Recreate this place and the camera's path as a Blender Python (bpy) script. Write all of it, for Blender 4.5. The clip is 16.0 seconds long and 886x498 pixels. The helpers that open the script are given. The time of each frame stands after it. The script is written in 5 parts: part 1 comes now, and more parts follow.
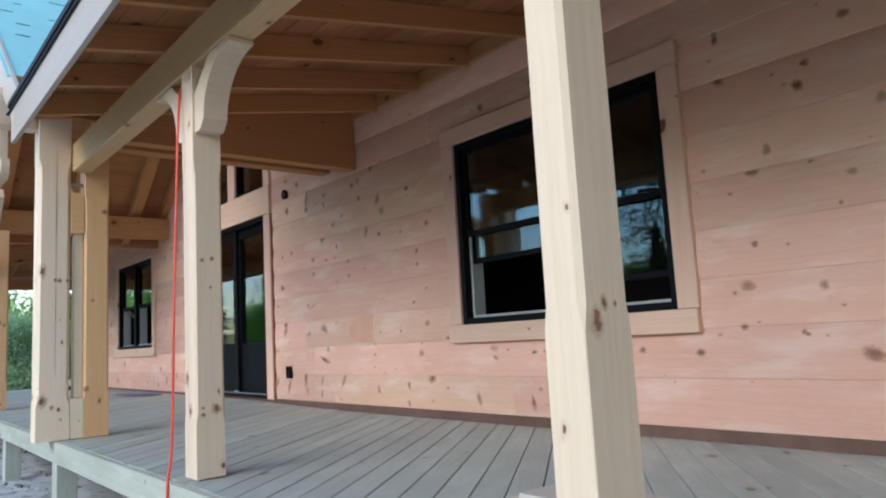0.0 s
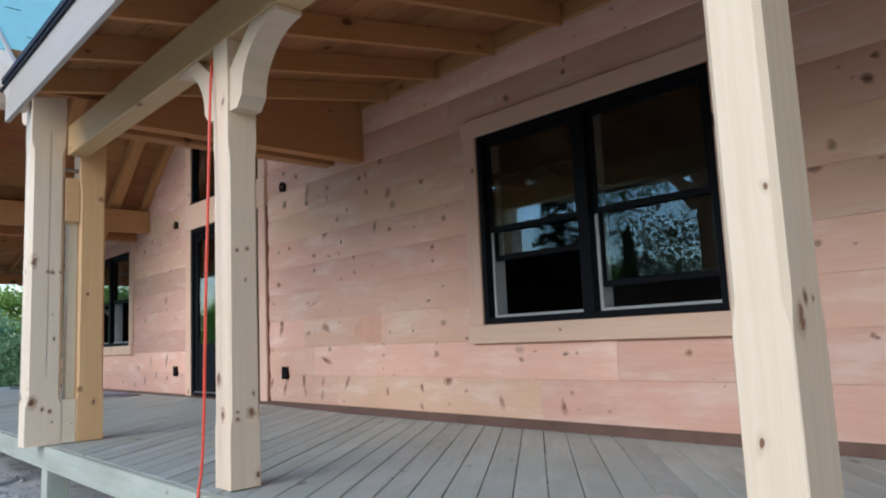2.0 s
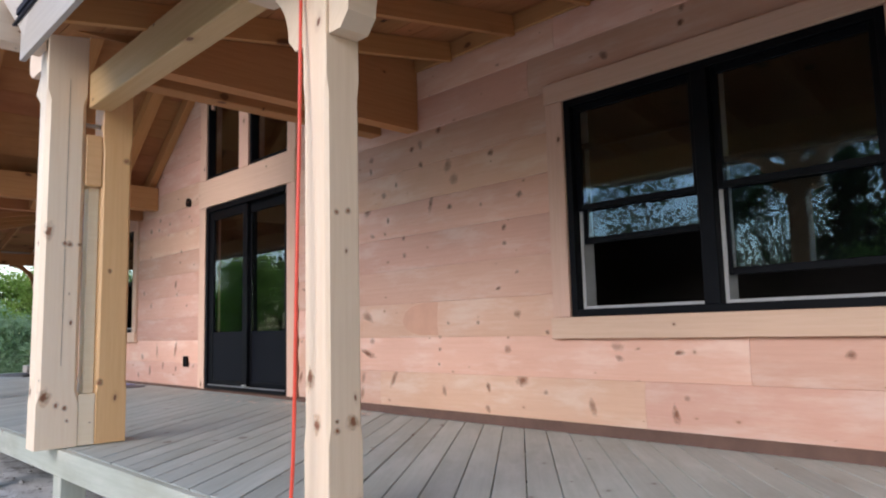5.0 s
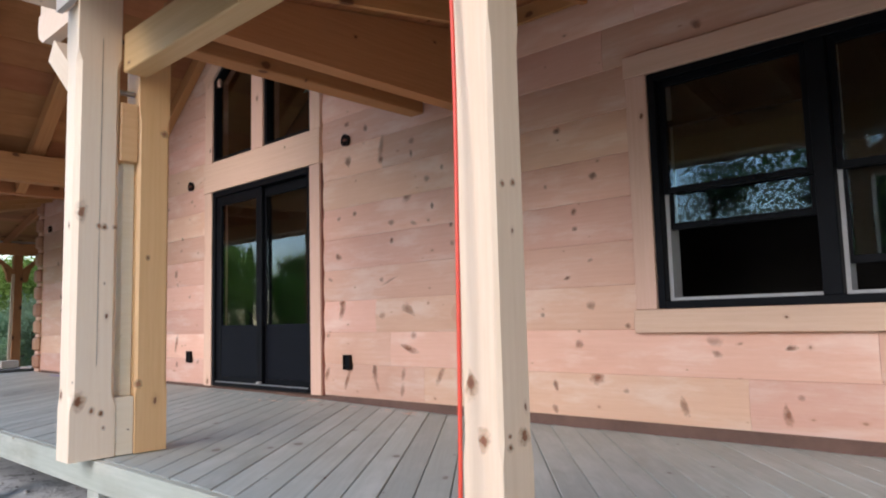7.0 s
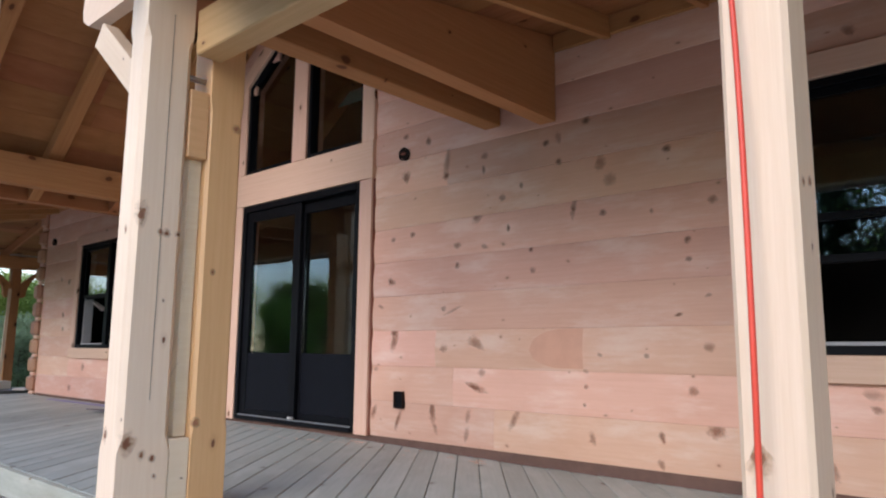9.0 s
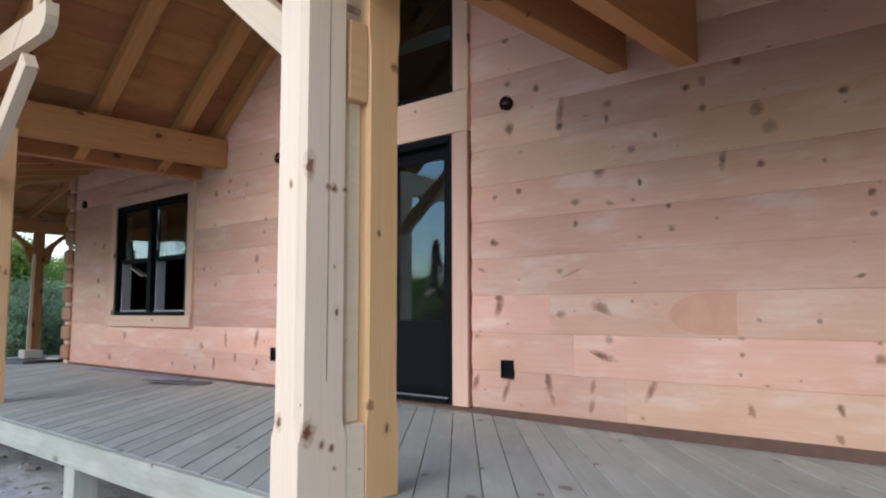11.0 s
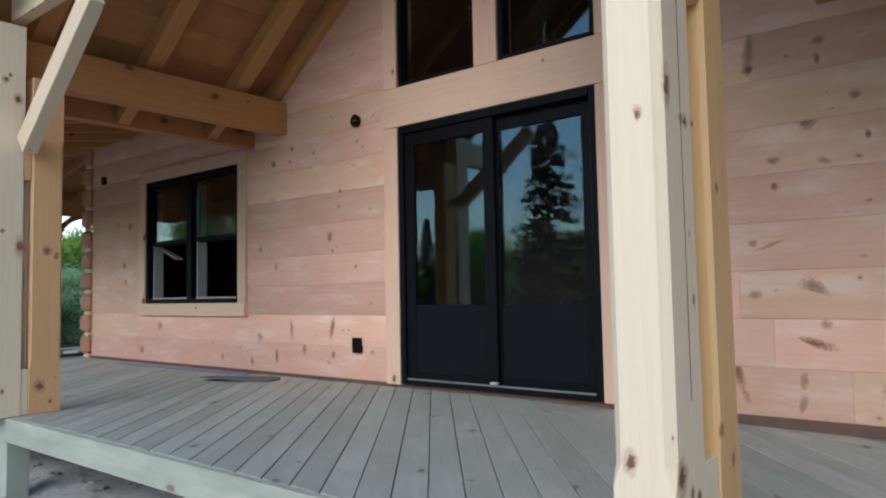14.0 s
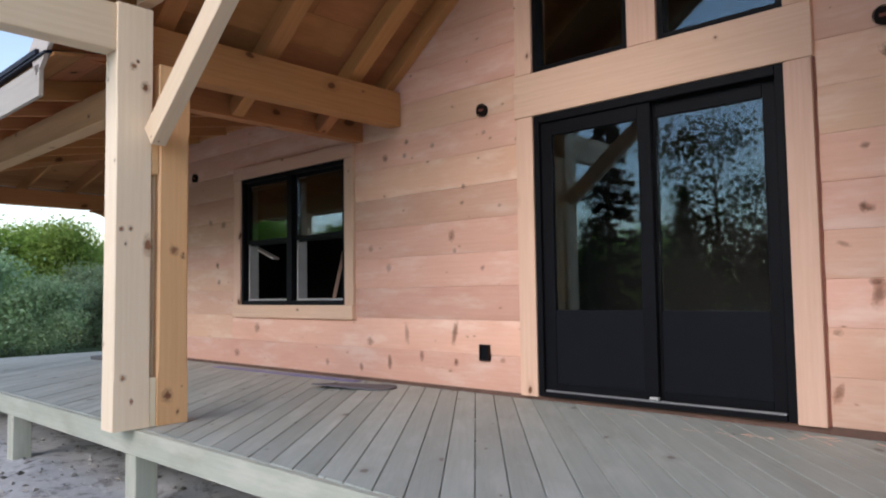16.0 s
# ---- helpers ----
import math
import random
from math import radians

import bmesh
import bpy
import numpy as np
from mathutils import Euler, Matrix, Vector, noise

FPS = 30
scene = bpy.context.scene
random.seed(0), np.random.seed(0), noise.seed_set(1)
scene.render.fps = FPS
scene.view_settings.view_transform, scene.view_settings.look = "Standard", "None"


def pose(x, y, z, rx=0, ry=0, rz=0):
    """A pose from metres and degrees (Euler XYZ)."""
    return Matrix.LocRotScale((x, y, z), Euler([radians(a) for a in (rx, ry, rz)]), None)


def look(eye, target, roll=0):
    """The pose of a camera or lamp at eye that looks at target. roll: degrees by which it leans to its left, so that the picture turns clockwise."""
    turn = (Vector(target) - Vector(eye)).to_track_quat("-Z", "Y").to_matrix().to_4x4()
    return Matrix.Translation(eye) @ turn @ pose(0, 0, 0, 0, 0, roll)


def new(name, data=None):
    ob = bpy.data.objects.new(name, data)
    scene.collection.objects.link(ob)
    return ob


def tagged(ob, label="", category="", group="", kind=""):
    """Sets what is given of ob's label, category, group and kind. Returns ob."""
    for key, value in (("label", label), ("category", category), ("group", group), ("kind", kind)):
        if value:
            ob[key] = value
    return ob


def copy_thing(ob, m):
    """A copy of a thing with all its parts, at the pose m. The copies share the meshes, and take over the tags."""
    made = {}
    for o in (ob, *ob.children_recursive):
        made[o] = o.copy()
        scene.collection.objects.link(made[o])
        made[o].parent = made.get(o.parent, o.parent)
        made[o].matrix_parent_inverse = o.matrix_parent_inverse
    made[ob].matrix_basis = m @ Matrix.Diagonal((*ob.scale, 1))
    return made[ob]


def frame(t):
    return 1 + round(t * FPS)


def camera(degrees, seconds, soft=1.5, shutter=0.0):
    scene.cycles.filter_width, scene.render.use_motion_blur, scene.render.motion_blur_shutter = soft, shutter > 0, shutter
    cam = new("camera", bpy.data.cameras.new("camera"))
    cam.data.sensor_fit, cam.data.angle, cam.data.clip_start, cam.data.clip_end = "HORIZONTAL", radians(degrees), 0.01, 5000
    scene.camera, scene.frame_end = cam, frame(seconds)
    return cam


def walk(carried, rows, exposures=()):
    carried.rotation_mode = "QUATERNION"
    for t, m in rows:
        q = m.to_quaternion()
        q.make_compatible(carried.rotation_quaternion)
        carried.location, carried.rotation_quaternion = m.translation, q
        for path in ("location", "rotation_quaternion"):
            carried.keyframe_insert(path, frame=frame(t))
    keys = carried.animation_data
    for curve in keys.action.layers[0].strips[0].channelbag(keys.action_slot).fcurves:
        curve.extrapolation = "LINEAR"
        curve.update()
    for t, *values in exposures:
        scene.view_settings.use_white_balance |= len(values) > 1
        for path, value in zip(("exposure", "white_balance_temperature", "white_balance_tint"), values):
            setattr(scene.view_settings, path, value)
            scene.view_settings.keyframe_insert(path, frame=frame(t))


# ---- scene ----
cam = camera(64.1, 16.0, soft=2.1)
PATH = [
    (0, (0.177, 1.076, 1.458), (1.452, 2.597, 1.702), -3.2),
    (0.5, (0.198, 1.19, 1.465), (1.425, 2.747, 1.733), -2.4),
    (1, (0.179, 1.294, 1.464), (1.462, 2.807, 1.717), -1.8),
    (1.5, (0.097, 1.431, 1.475), (1.458, 2.876, 1.718), -2.8),
    (2, (0.014, 1.541, 1.47), (1.367, 2.994, 1.713), -2.6),
    (2.5, (-0.007, 1.634, 1.447), (1.288, 3.149, 1.617), -3.5),
    (3, (0.042, 1.837, 1.481), (1.372, 3.305, 1.755), -3.0),
    (3.5, (0.05, 1.956, 1.486), (1.3, 3.498, 1.737), -1.2),
    (3.7, (0.065, 1.988, 1.475), (1.317, 3.533, 1.694), -0.7),
    (5.8, (0.04, 2.81, 1.484), (1.471, 4.186, 1.717), -2.1),
    (6, (0.032, 2.875, 1.479), (1.409, 4.304, 1.726), -1.8),
    (6.5, (0.004, 3.051, 1.477), (1.393, 4.467, 1.734), -0.7),
    (7, (-0.105, 3.228, 1.508), (1.349, 4.586, 1.706), -1.5),
    (7.5, (-0.112, 3.412, 1.481), (1.245, 4.872, 1.645), -2.5),
    (8, (-0.071, 3.649, 1.52), (1.365, 5.015, 1.788), -1.1),
    (8.2, (-0.07, 3.72, 1.518), (1.364, 5.082, 1.811), 0.0),
    (10.3, (-0.219, 4.66, 1.56), (1.289, 5.952, 1.8), 0.4),
    (10.5, (-0.246, 4.737, 1.554), (1.239, 6.059, 1.774), 0.7),
    (11, (-0.341, 4.97, 1.571), (1.156, 6.284, 1.748), -0.1),
    (11.5, (-0.382, 5.14, 1.573), (1.07, 6.505, 1.739), -1.1),
    (12, (-0.35, 5.363, 1.584), (1.176, 6.637, 1.803), -0.3),
    (12.5, (-0.366, 5.569, 1.566), (1.125, 6.896, 1.699), 0.2),
    (13, (-0.431, 5.835, 1.587), (1.169, 7.03, 1.693), -0.2),
    (13.5, (-0.457, 6.056, 1.592), (1.162, 7.227, 1.679), -0.3),
    (14, (-0.442, 6.356, 1.603), (1.107, 7.615, 1.724), -1.1),
    (14.5, (-0.49, 6.624, 1.589), (1.062, 7.884, 1.655), 1.0),
    (15, (-0.59, 6.846, 1.685), (0.961, 8.108, 1.745), 0.0),
    (15.5, (-0.637, 7.04, 1.678), (0.883, 8.338, 1.758), -1.2),
    (16, (-0.56, 7.186, 1.646), (0.912, 8.536, 1.767), -0.8),
]
# stops, by the clip's own gain
EXPOSURE = [(0, 1.13, 6330, 10), (2.5, 1.0, 6400, 12), (3.5, 1.18, 6630, 15), (6, 1.21, 6940, 20), (7.5, 1.24, 6940, 19), (8, 1.13, 6940, 21), (11, 1.06, 6530, 15), (12.5, 0.89, 6500, 10), (14.5, 0.79, 6580, 7), (15, 0.81, 6680, 8), (16, 1.03, 7140, 18)]
walk(cam, [(t, look(eye, target, roll)) for t, eye, target, roll in PATH], EXPOSURE)


# ---- light ----
world = bpy.data.worlds.new("sky")
scene.world = world
world.use_nodes = True
wn = world.node_tree
sky = wn.nodes.new("ShaderNodeTexSky")
sky.sky_type = "NISHITA"
sky.sun_disc = False
sky.sun_elevation, sky.sun_rotation = radians(27), radians(-98)
sky.air_density, sky.dust_density, sky.ozone_density = 1.0, 0.25, 1.2
wn.nodes["Background"].inputs[1].default_value = 0.15
wn.links.new(sky.outputs[0], wn.nodes["Background"].inputs[0])

sun_data = bpy.data.lights.new("sun", "SUN")
sun_data.energy, sun_data.angle, sun_data.color = 1.05, radians(36), (0.98, 0.98, 1.0)
sun = new("sun", sun_data)
sun.matrix_world = look((-30, 1.4, 18.0), (3, 6, 1))


# ---- materials ----
def mat(name):
    m = bpy.data.materials.new(name)
    m.use_nodes = True
    return m, m.node_tree.nodes, m.node_tree.links, m.node_tree.nodes["Principled BSDF"]


def math_node(n, l, op, a, b=None, clamp=False):
    k = n.new("ShaderNodeMath")
    k.operation, k.use_clamp = op, clamp
    for i, v in enumerate((a, b)):
        if v is None:
            continue
        if isinstance(v, (int, float)):
            k.inputs[i].default_value = v
        else:
            l.new(v, k.inputs[i])
    return k.outputs[0]


def mixed(n, l, fac, a, b, blend="MIX"):
    k = n.new("ShaderNodeMix")
    k.data_type, k.blend_type = "RGBA", blend
    for s, v in ((0, fac), (6, a), (7, b)):
        if isinstance(v, (int, float)):
            k.inputs[s].default_value = v
        elif isinstance(v, tuple):
            k.inputs[s].default_value = (*v, 1)
        else:
            l.new(v, k.inputs[s])
    return k.outputs[2]


def noise_node(n, l, vec, scale, detail=4, rough=0.55):
    k = n.new("ShaderNodeTexNoise")
    k.inputs["Scale"].default_value, k.inputs["Detail"].default_value, k.inputs["Roughness"].default_value = scale, detail, rough
    if vec is not None:
        l.new(vec, k.inputs["Vector"])
    return k.outputs["Fac"]


def ramp(n, l, fac, lo, hi):
    k = n.new("ShaderNodeMapRange")
    k.inputs[1].default_value, k.inputs[2].default_value = lo, hi
    k.interpolation_type = "SMOOTHSTEP"
    l.new(fac, k.inputs[0])
    return k.outputs[0]


def wood(name, light, dark, knot=(0.16, 0.065, 0.03), knots=3.2, knot_size=0.13, vary=0.10, rough=0.5, stain=None, pale=None, bump=0.15, streak=0.6, spec=0.4, hue=0.016):
    """Sawn timber; the grain runs along the object's own X."""
    m, n, l, bsdf = mat(name)
    tc, info = n.new("ShaderNodeTexCoord"), n.new("ShaderNodeObjectInfo")
    sep = n.new("ShaderNodeSeparateXYZ")
    l.new(tc.outputs["Object"], sep.inputs[0])
    shift = math_node(n, l, "MULTIPLY", info.outputs["Random"], 37.0)
    along = math_node(n, l, "ADD", sep.outputs[0], shift)
    across = math_node(n, l, "ADD", math_node(n, l, "ADD", sep.outputs[1], sep.outputs[2]), math_node(n, l, "MULTIPLY", shift, 1.7))
    # knots
    kv = n.new("ShaderNodeCombineXYZ")
    l.new(math_node(n, l, "MULTIPLY", along, 0.62), kv.inputs[0])
    l.new(across, kv.inputs[1])
    wob = n.new("ShaderNodeTexNoise")
    wob.inputs["Scale"].default_value = 9.0
    l.new(kv.outputs[0], wob.inputs["Vector"])
    wadd = n.new("ShaderNodeVectorMath")
    wadd.operation = "MULTIPLY_ADD"
    wadd.inputs[1].default_value = (0.05, 0.05, 0)
    l.new(wob.outputs["Color"], wadd.inputs[0])
    l.new(kv.outputs[0], wadd.inputs[2])
    vor = n.new("ShaderNodeTexVoronoi")
    vor.voronoi_dimensions = "2D"
    vor.inputs["Scale"].default_value = knots
    l.new(wadd.outputs[0], vor.inputs["Vector"])
    csep = n.new("ShaderNodeSeparateColor")
    l.new(vor.outputs["Color"], csep.inputs[0])
    size = math_node(n, l, "MULTIPLY", math_node(n, l, "POWER", csep.outputs[0], 1.6), knot_size)
    dist = math_node(n, l, "DIVIDE", vor.outputs["Distance"], math_node(n, l, "ADD", size, 0.012))
    core = n.new("ShaderNodeMapRange")
    core.interpolation_type = "SMOOTHSTEP"
    for i, v in ((1, 1.0), (2, 0.55), (3, 0.0), (4, 1.0)):
        core.inputs[i].default_value = v
    l.new(dist, core.inputs[0])
    halo = n.new("ShaderNodeMapRange")
    halo.interpolation_type = "SMOOTHSTEP"
    for i, v in ((1, 2.6), (2, 0.9), (3, 0.0), (4, 0.32)):
        halo.inputs[i].default_value = v
    l.new(dist, halo.inputs[0])
    # grain, bent round the knots
    gv = n.new("ShaderNodeCombineXYZ")
    l.new(math_node(n, l, "MULTIPLY", along, 0.7), gv.inputs[0])
    bend = math_node(n, l, "ADD", across, math_node(n, l, "MULTIPLY", halo.outputs[0], 0.06))
    l.new(math_node(n, l, "MULTIPLY", bend, 22.0), gv.inputs[1])
    grain = noise_node(n, l, gv.outputs[0], 2.2, 5, 0.6)
    fv = n.new("ShaderNodeCombineXYZ")
    l.new(math_node(n, l, "MULTIPLY", along, 4.0), fv.inputs[0])
    l.new(math_node(n, l, "MULTIPLY", across, 130.0), fv.inputs[1])
    fine = noise_node(n, l, fv.outputs[0], 2.0, 3, 0.6)
    bv = n.new("ShaderNodeCombineXYZ")
    l.new(along, bv.inputs[0])
    l.new(math_node(n, l, "MULTIPLY", across, 2.0), bv.inputs[1])
    blotch = noise_node(n, l, bv.outputs[0], 1.6, 4, 0.6)
    g = math_node(n, l, "ADD", math_node(n, l, "MULTIPLY", ramp(n, l, grain, 0.3, 0.72), streak), math_node(n, l, "MULTIPLY", ramp(n, l, fine, 0.3, 0.7), 0.28))
    col = mixed(n, l, math_node(n, l, "MULTIPLY", g, 0.8, True), light, dark)
    if stain:
        col = mixed(n, l, math_node(n, l, "MULTIPLY", ramp(n, l, blotch, 0.45, 0.75), 0.55), col, stain)
    if pale:
        pv = n.new("ShaderNodeCombineXYZ")
        l.new(math_node(n, l, "MULTIPLY", along, 1.3), pv.inputs[0])
        l.new(math_node(n, l, "MULTIPLY", across, 5.0), pv.inputs[1])
        spots = noise_node(n, l, pv.outputs[0], 1.1, 5, 0.65)
        col = mixed(n, l, math_node(n, l, "MULTIPLY", ramp(n, l, spots, 0.46, 0.70), 0.7), col, pale)
    hsv = n.new("ShaderNodeHueSaturation")
    l.new(col, hsv.inputs["Color"])
    l.new(math_node(n, l, "ADD", math_node(n, l, "MULTIPLY", info.outputs["Random"], 2 * vary), 1 - vary), hsv.inputs["Value"])
    l.new(math_node(n, l, "ADD", math_node(n, l, "MULTIPLY", math_node(n, l, "FRACT", math_node(n, l, "MULTIPLY", shift, 3.1)), hue), 0.5 - hue / 2), hsv.inputs["Hue"])
    col = mixed(n, l, halo.outputs[0], hsv.outputs[0], tuple(0.55 * a + 0.45 * b for a, b in zip(dark, knot)))
    col = mixed(n, l, core.outputs[0], col, knot)
    l.new(col, bsdf.inputs["Base Color"])
    bsdf.inputs["Roughness"].default_value = rough
    bsdf.inputs["Specular IOR Level"].default_value = spec
    bp = n.new("ShaderNodeBump")
    bp.inputs["Strength"].default_value, bp.inputs["Distance"].default_value = bump, 0.004
    l.new(math_node(n, l, "ADD", grain, math_node(n, l, "MULTIPLY", fine, 0.6)), bp.inputs["Height"])
    l.new(bp.outputs[0], bsdf.inputs["Normal"])
    return m


def plain(name, color, rough=0.5, metal=0.0, vary=0.12, scale=6.0, bump=0.0, spec=0.5):
    m, n, l, bsdf = mat(name)
    tc = n.new("ShaderNodeTexCoord")
    f = noise_node(n, l, tc.outputs["Object"], scale, 5, 0.6)
    f2 = noise_node(n, l, tc.outputs["Object"], scale * 9, 3, 0.6)
    k = math_node(n, l, "ADD", math_node(n, l, "MULTIPLY", ramp(n, l, f, 0.3, 0.7), 0.65), math_node(n, l, "MULTIPLY", f2, 0.35))
    l.new(mixed(n, l, k, tuple(c * (1 - vary) for c in color), tuple(min(1, c * (1 + vary)) for c in color)), bsdf.inputs["Base Color"])
    bsdf.inputs["Roughness"].default_value, bsdf.inputs["Metallic"].default_value = rough, metal
    bsdf.inputs["Specular IOR Level"].default_value = spec
    if bump:
        bp = n.new("ShaderNodeBump")
        bp.inputs["Strength"].default_value, bp.inputs["Distance"].default_value = bump, 0.01
        l.new(f2, bp.inputs["Height"])
        l.new(bp.outputs[0], bsdf.inputs["Normal"])
    return m


def glass(name):
    m, n, l, bsdf = mat(name)
    bsdf.inputs["Base Color"].default_value = (0.75, 0.8, 0.82, 1)
    bsdf.inputs["Roughness"].default_value, bsdf.inputs["IOR"].default_value = 0.0, 1.62
    # bluish coated glass
    bsdf.inputs["Specular Tint"].default_value = (0.62, 0.88, 1.0, 1)
    bsdf.inputs["Transmission Weight"].default_value = 1.0
    return m


SIDING = wood("siding_pine", (0.76, 0.46, 0.335), (0.655, 0.365, 0.25), knot=(0.40, 0.21, 0.135), knots=3.4, knot_size=0.022, vary=0.14, stain=(0.65, 0.355, 0.24), pale=(0.82, 0.61, 0.49), streak=0.46, rough=0.6, spec=0.25, hue=0.018)
# paler copy of post_pine, skylight on the front shafts put into its colour
POST_LIT = wood("pale_post_pine", (0.90, 0.745, 0.545), (0.81, 0.63, 0.415), knot=(0.20, 0.085, 0.045), knots=3.0, knot_size=0.028, vary=0.04, streak=0.55)
POST = wood("post_pine", (0.77, 0.60, 0.44), (0.66, 0.48, 0.31), knot=(0.20, 0.085, 0.045), knots=3.0, knot_size=0.03, vary=0.04, streak=0.5)
# yellower copy of post_pine, with warm bounce light in its colour
POST_WARM = wood("yellow_post_pine", (0.81, 0.485, 0.25), (0.69, 0.365, 0.16), knot=(0.20, 0.085, 0.045), knots=3.0, knot_size=0.03, vary=0.04, streak=0.5)
TRIM = wood("trim_pine", (0.78, 0.52, 0.385), (0.67, 0.41, 0.285), knots=2.4, knot_size=0.07, vary=0.07, rough=0.6, spec=0.25)
# darker, more orange than the posts: under-roof shade coloured into rafters and beams
SHADED_RAFTER = wood("rafter_pine", (0.52, 0.25, 0.11), (0.40, 0.17, 0.065), knots=2.4, knot_size=0.10, vary=0.09, rough=0.7, spec=0.15)
# same pine as elsewhere, darkened: shade under the roofs is in the colour
SHADED_CEILING = wood("ceiling_pine", (0.42, 0.19, 0.085), (0.29, 0.12, 0.05), knot=(0.055, 0.022, 0.012), knots=3.0, knot_size=0.11, vary=0.18, stain=(0.24, 0.105, 0.045), rough=0.75, spec=0.12)
DECK = wood("deck_lumber", (0.41, 0.445, 0.40), (0.315, 0.345, 0.305), knot=(0.2, 0.18, 0.15), knots=2.2, knot_size=0.06, vary=0.11, rough=0.6, stain=(0.295, 0.305, 0.258), pale=(0.48, 0.505, 0.465), bump=0.3)
RIM = wood("treated_lumber", (0.47, 0.485, 0.40), (0.35, 0.365, 0.29), knot=(0.24, 0.19, 0.12), knots=2.0, knot_size=0.035, vary=0.06, rough=0.75, stain=(0.30, 0.285, 0.21), pale=(0.56, 0.55, 0.46))
ENDGRAIN = wood("log_end_grain", (0.50, 0.27, 0.17), (0.38, 0.18, 0.10), knots=1.0, knot_size=0.02, vary=0.10)
# brown sill board, its colour darkened for the shadow under the siding's lip
SILLBAND = plain("sill_band_brown", (0.13, 0.07, 0.05), 0.8, vary=0.25)
BLACK = plain("black_frame", (0.004, 0.0045, 0.006), 0.5, vary=0.2, spec=0.12)
CHARCOAL = plain("charcoal_panel", (0.005, 0.006, 0.009), 0.6, spec=0.12, vary=0.15)
JAMB = plain("light_grey_jamb", (0.45, 0.45, 0.44), 0.5)
# near-black colour stands in for unlit rooms and the dark under the deck
UNLIT_BLACK = plain("dark_interior", (0.012, 0.010, 0.009), 0.9)
GLASS = glass("window_glass")
HOLE = plain("box_dark_plastic", (0.014, 0.009, 0.008), 0.7, spec=0.1)
RUST = plain("rust_red_caulk", (0.20, 0.06, 0.035), 0.7)
MEMBRANE = plain("teal_roof_membrane", (0.30, 0.62, 0.62), 0.6, vary=0.08, scale=2.0, bump=0.1)
SEAM = plain("membrane_seam_dark", (0.03, 0.12, 0.10), 0.7)
WHITE = wood("primed_white_board", (0.56, 0.50, 0.44), (0.46, 0.40, 0.34), knot=(0.6, 0.5, 0.4), knots=1.5, knot_size=0.04, vary=0.03)
DRIP = plain("black_drip_edge", (0.012, 0.014, 0.025), 0.55, spec=0.2)
FASCIA = wood("weathered_fascia", (0.47, 0.42, 0.36), (0.37, 0.32, 0.265), knots=1.5, knot_size=0.04, vary=0.05, streak=0.5)
# darker than the posts: shade under the eave put into the beam's colour
SHADED_PLATE = wood("plate_beam_pine", (0.65, 0.425, 0.22), (0.53, 0.32, 0.145), knots=2.0, knot_size=0.07, vary=0.05)
CORD = plain("red_orange_cord", (0.75, 0.07, 0.035), 0.45)


def knot_wood(name, ring, strength):
    """Heartwood that fades softly into the timber round it."""
    m, n, l, bsdf = mat(name)
    tc, info = n.new("ShaderNodeTexCoord"), n.new("ShaderNodeObjectInfo")
    sub = n.new("ShaderNodeVectorMath")
    sub.operation = "MULTIPLY_ADD"
    sub.inputs[1].default_value, sub.inputs[2].default_value = (2, 2, 0), (-1, -1, 0)
    l.new(tc.outputs["Generated"], sub.inputs[0])
    size = n.new("ShaderNodeVectorMath")
    size.operation = "LENGTH"
    l.new(sub.outputs[0], size.inputs[0])
    shift = n.new("ShaderNodeVectorMath")
    shift.operation = "ADD"
    l.new(tc.outputs["Object"], shift.inputs[0])
    l.new(info.outputs["Random"], shift.inputs[1])
    rough = noise_node(n, l, shift.outputs[0], 48.0, 4, 0.6)
    d = math_node(n, l, "ADD", size.outputs["Value"], math_node(n, l, "MULTIPLY", math_node(n, l, "SUBTRACT", rough, 0.5), 1.1))
    pick = math_node(n, l, "FRACT", math_node(n, l, "MULTIPLY", info.outputs["Random"], 7.3))
    heart = mixed(n, l, info.outputs["Random"], (0.13, 0.05, 0.028), (0.34, 0.15, 0.085))
    # a small dark heart in a wide, faint smudge
    l.new(mixed(n, l, ramp(n, l, d, 0.12, 0.62), heart, ring), bsdf.inputs["Base Color"])
    smudge = math_node(n, l, "MULTIPLY", math_node(n, l, "SUBTRACT", 1.0, ramp(n, l, d, 0.15, 1.0)), math_node(n, l, "ADD", math_node(n, l, "MULTIPLY", pick, 0.35), 0.31))
    dark = math_node(n, l, "MULTIPLY", math_node(n, l, "SUBTRACT", 1.0, ramp(n, l, d, 0.22, 0.55)), math_node(n, l, "ADD", math_node(n, l, "MULTIPLY", pick, 0.4), strength))
    l.new(math_node(n, l, "MAXIMUM", smudge, dark, True), bsdf.inputs["Alpha"])
    bsdf.inputs["Roughness"].default_value = 0.6
    bsdf.inputs["Specular IOR Level"].default_value = 0.25
    return m


KNOT_HALO = knot_wood("wall_knot_heartwood", (0.46, 0.225, 0.14), 0.27)
POST_HALO = knot_wood("post_knot_heartwood", (0.56, 0.31, 0.16), 0.72)
PATCH = plain("tan_patch", (0.66, 0.355, 0.235), 0.6, vary=0.06, scale=9.0)
CRACK = plain("dark_crack", (0.06, 0.04, 0.03), 0.8)
STEEL = plain("galvanised_bolt", (0.45, 0.45, 0.46), 0.4, 0.9)


# ---- builders ----
def link(name, bm, material, parent=None, m=None, label=""):
    me = bpy.data.meshes.new(name)
    bmesh.ops.recalc_face_normals(bm, faces=bm.faces)
    bm.to_mesh(me)
    bm.free()
    me.materials.append(material)
    return place(name, me, parent, m, label)


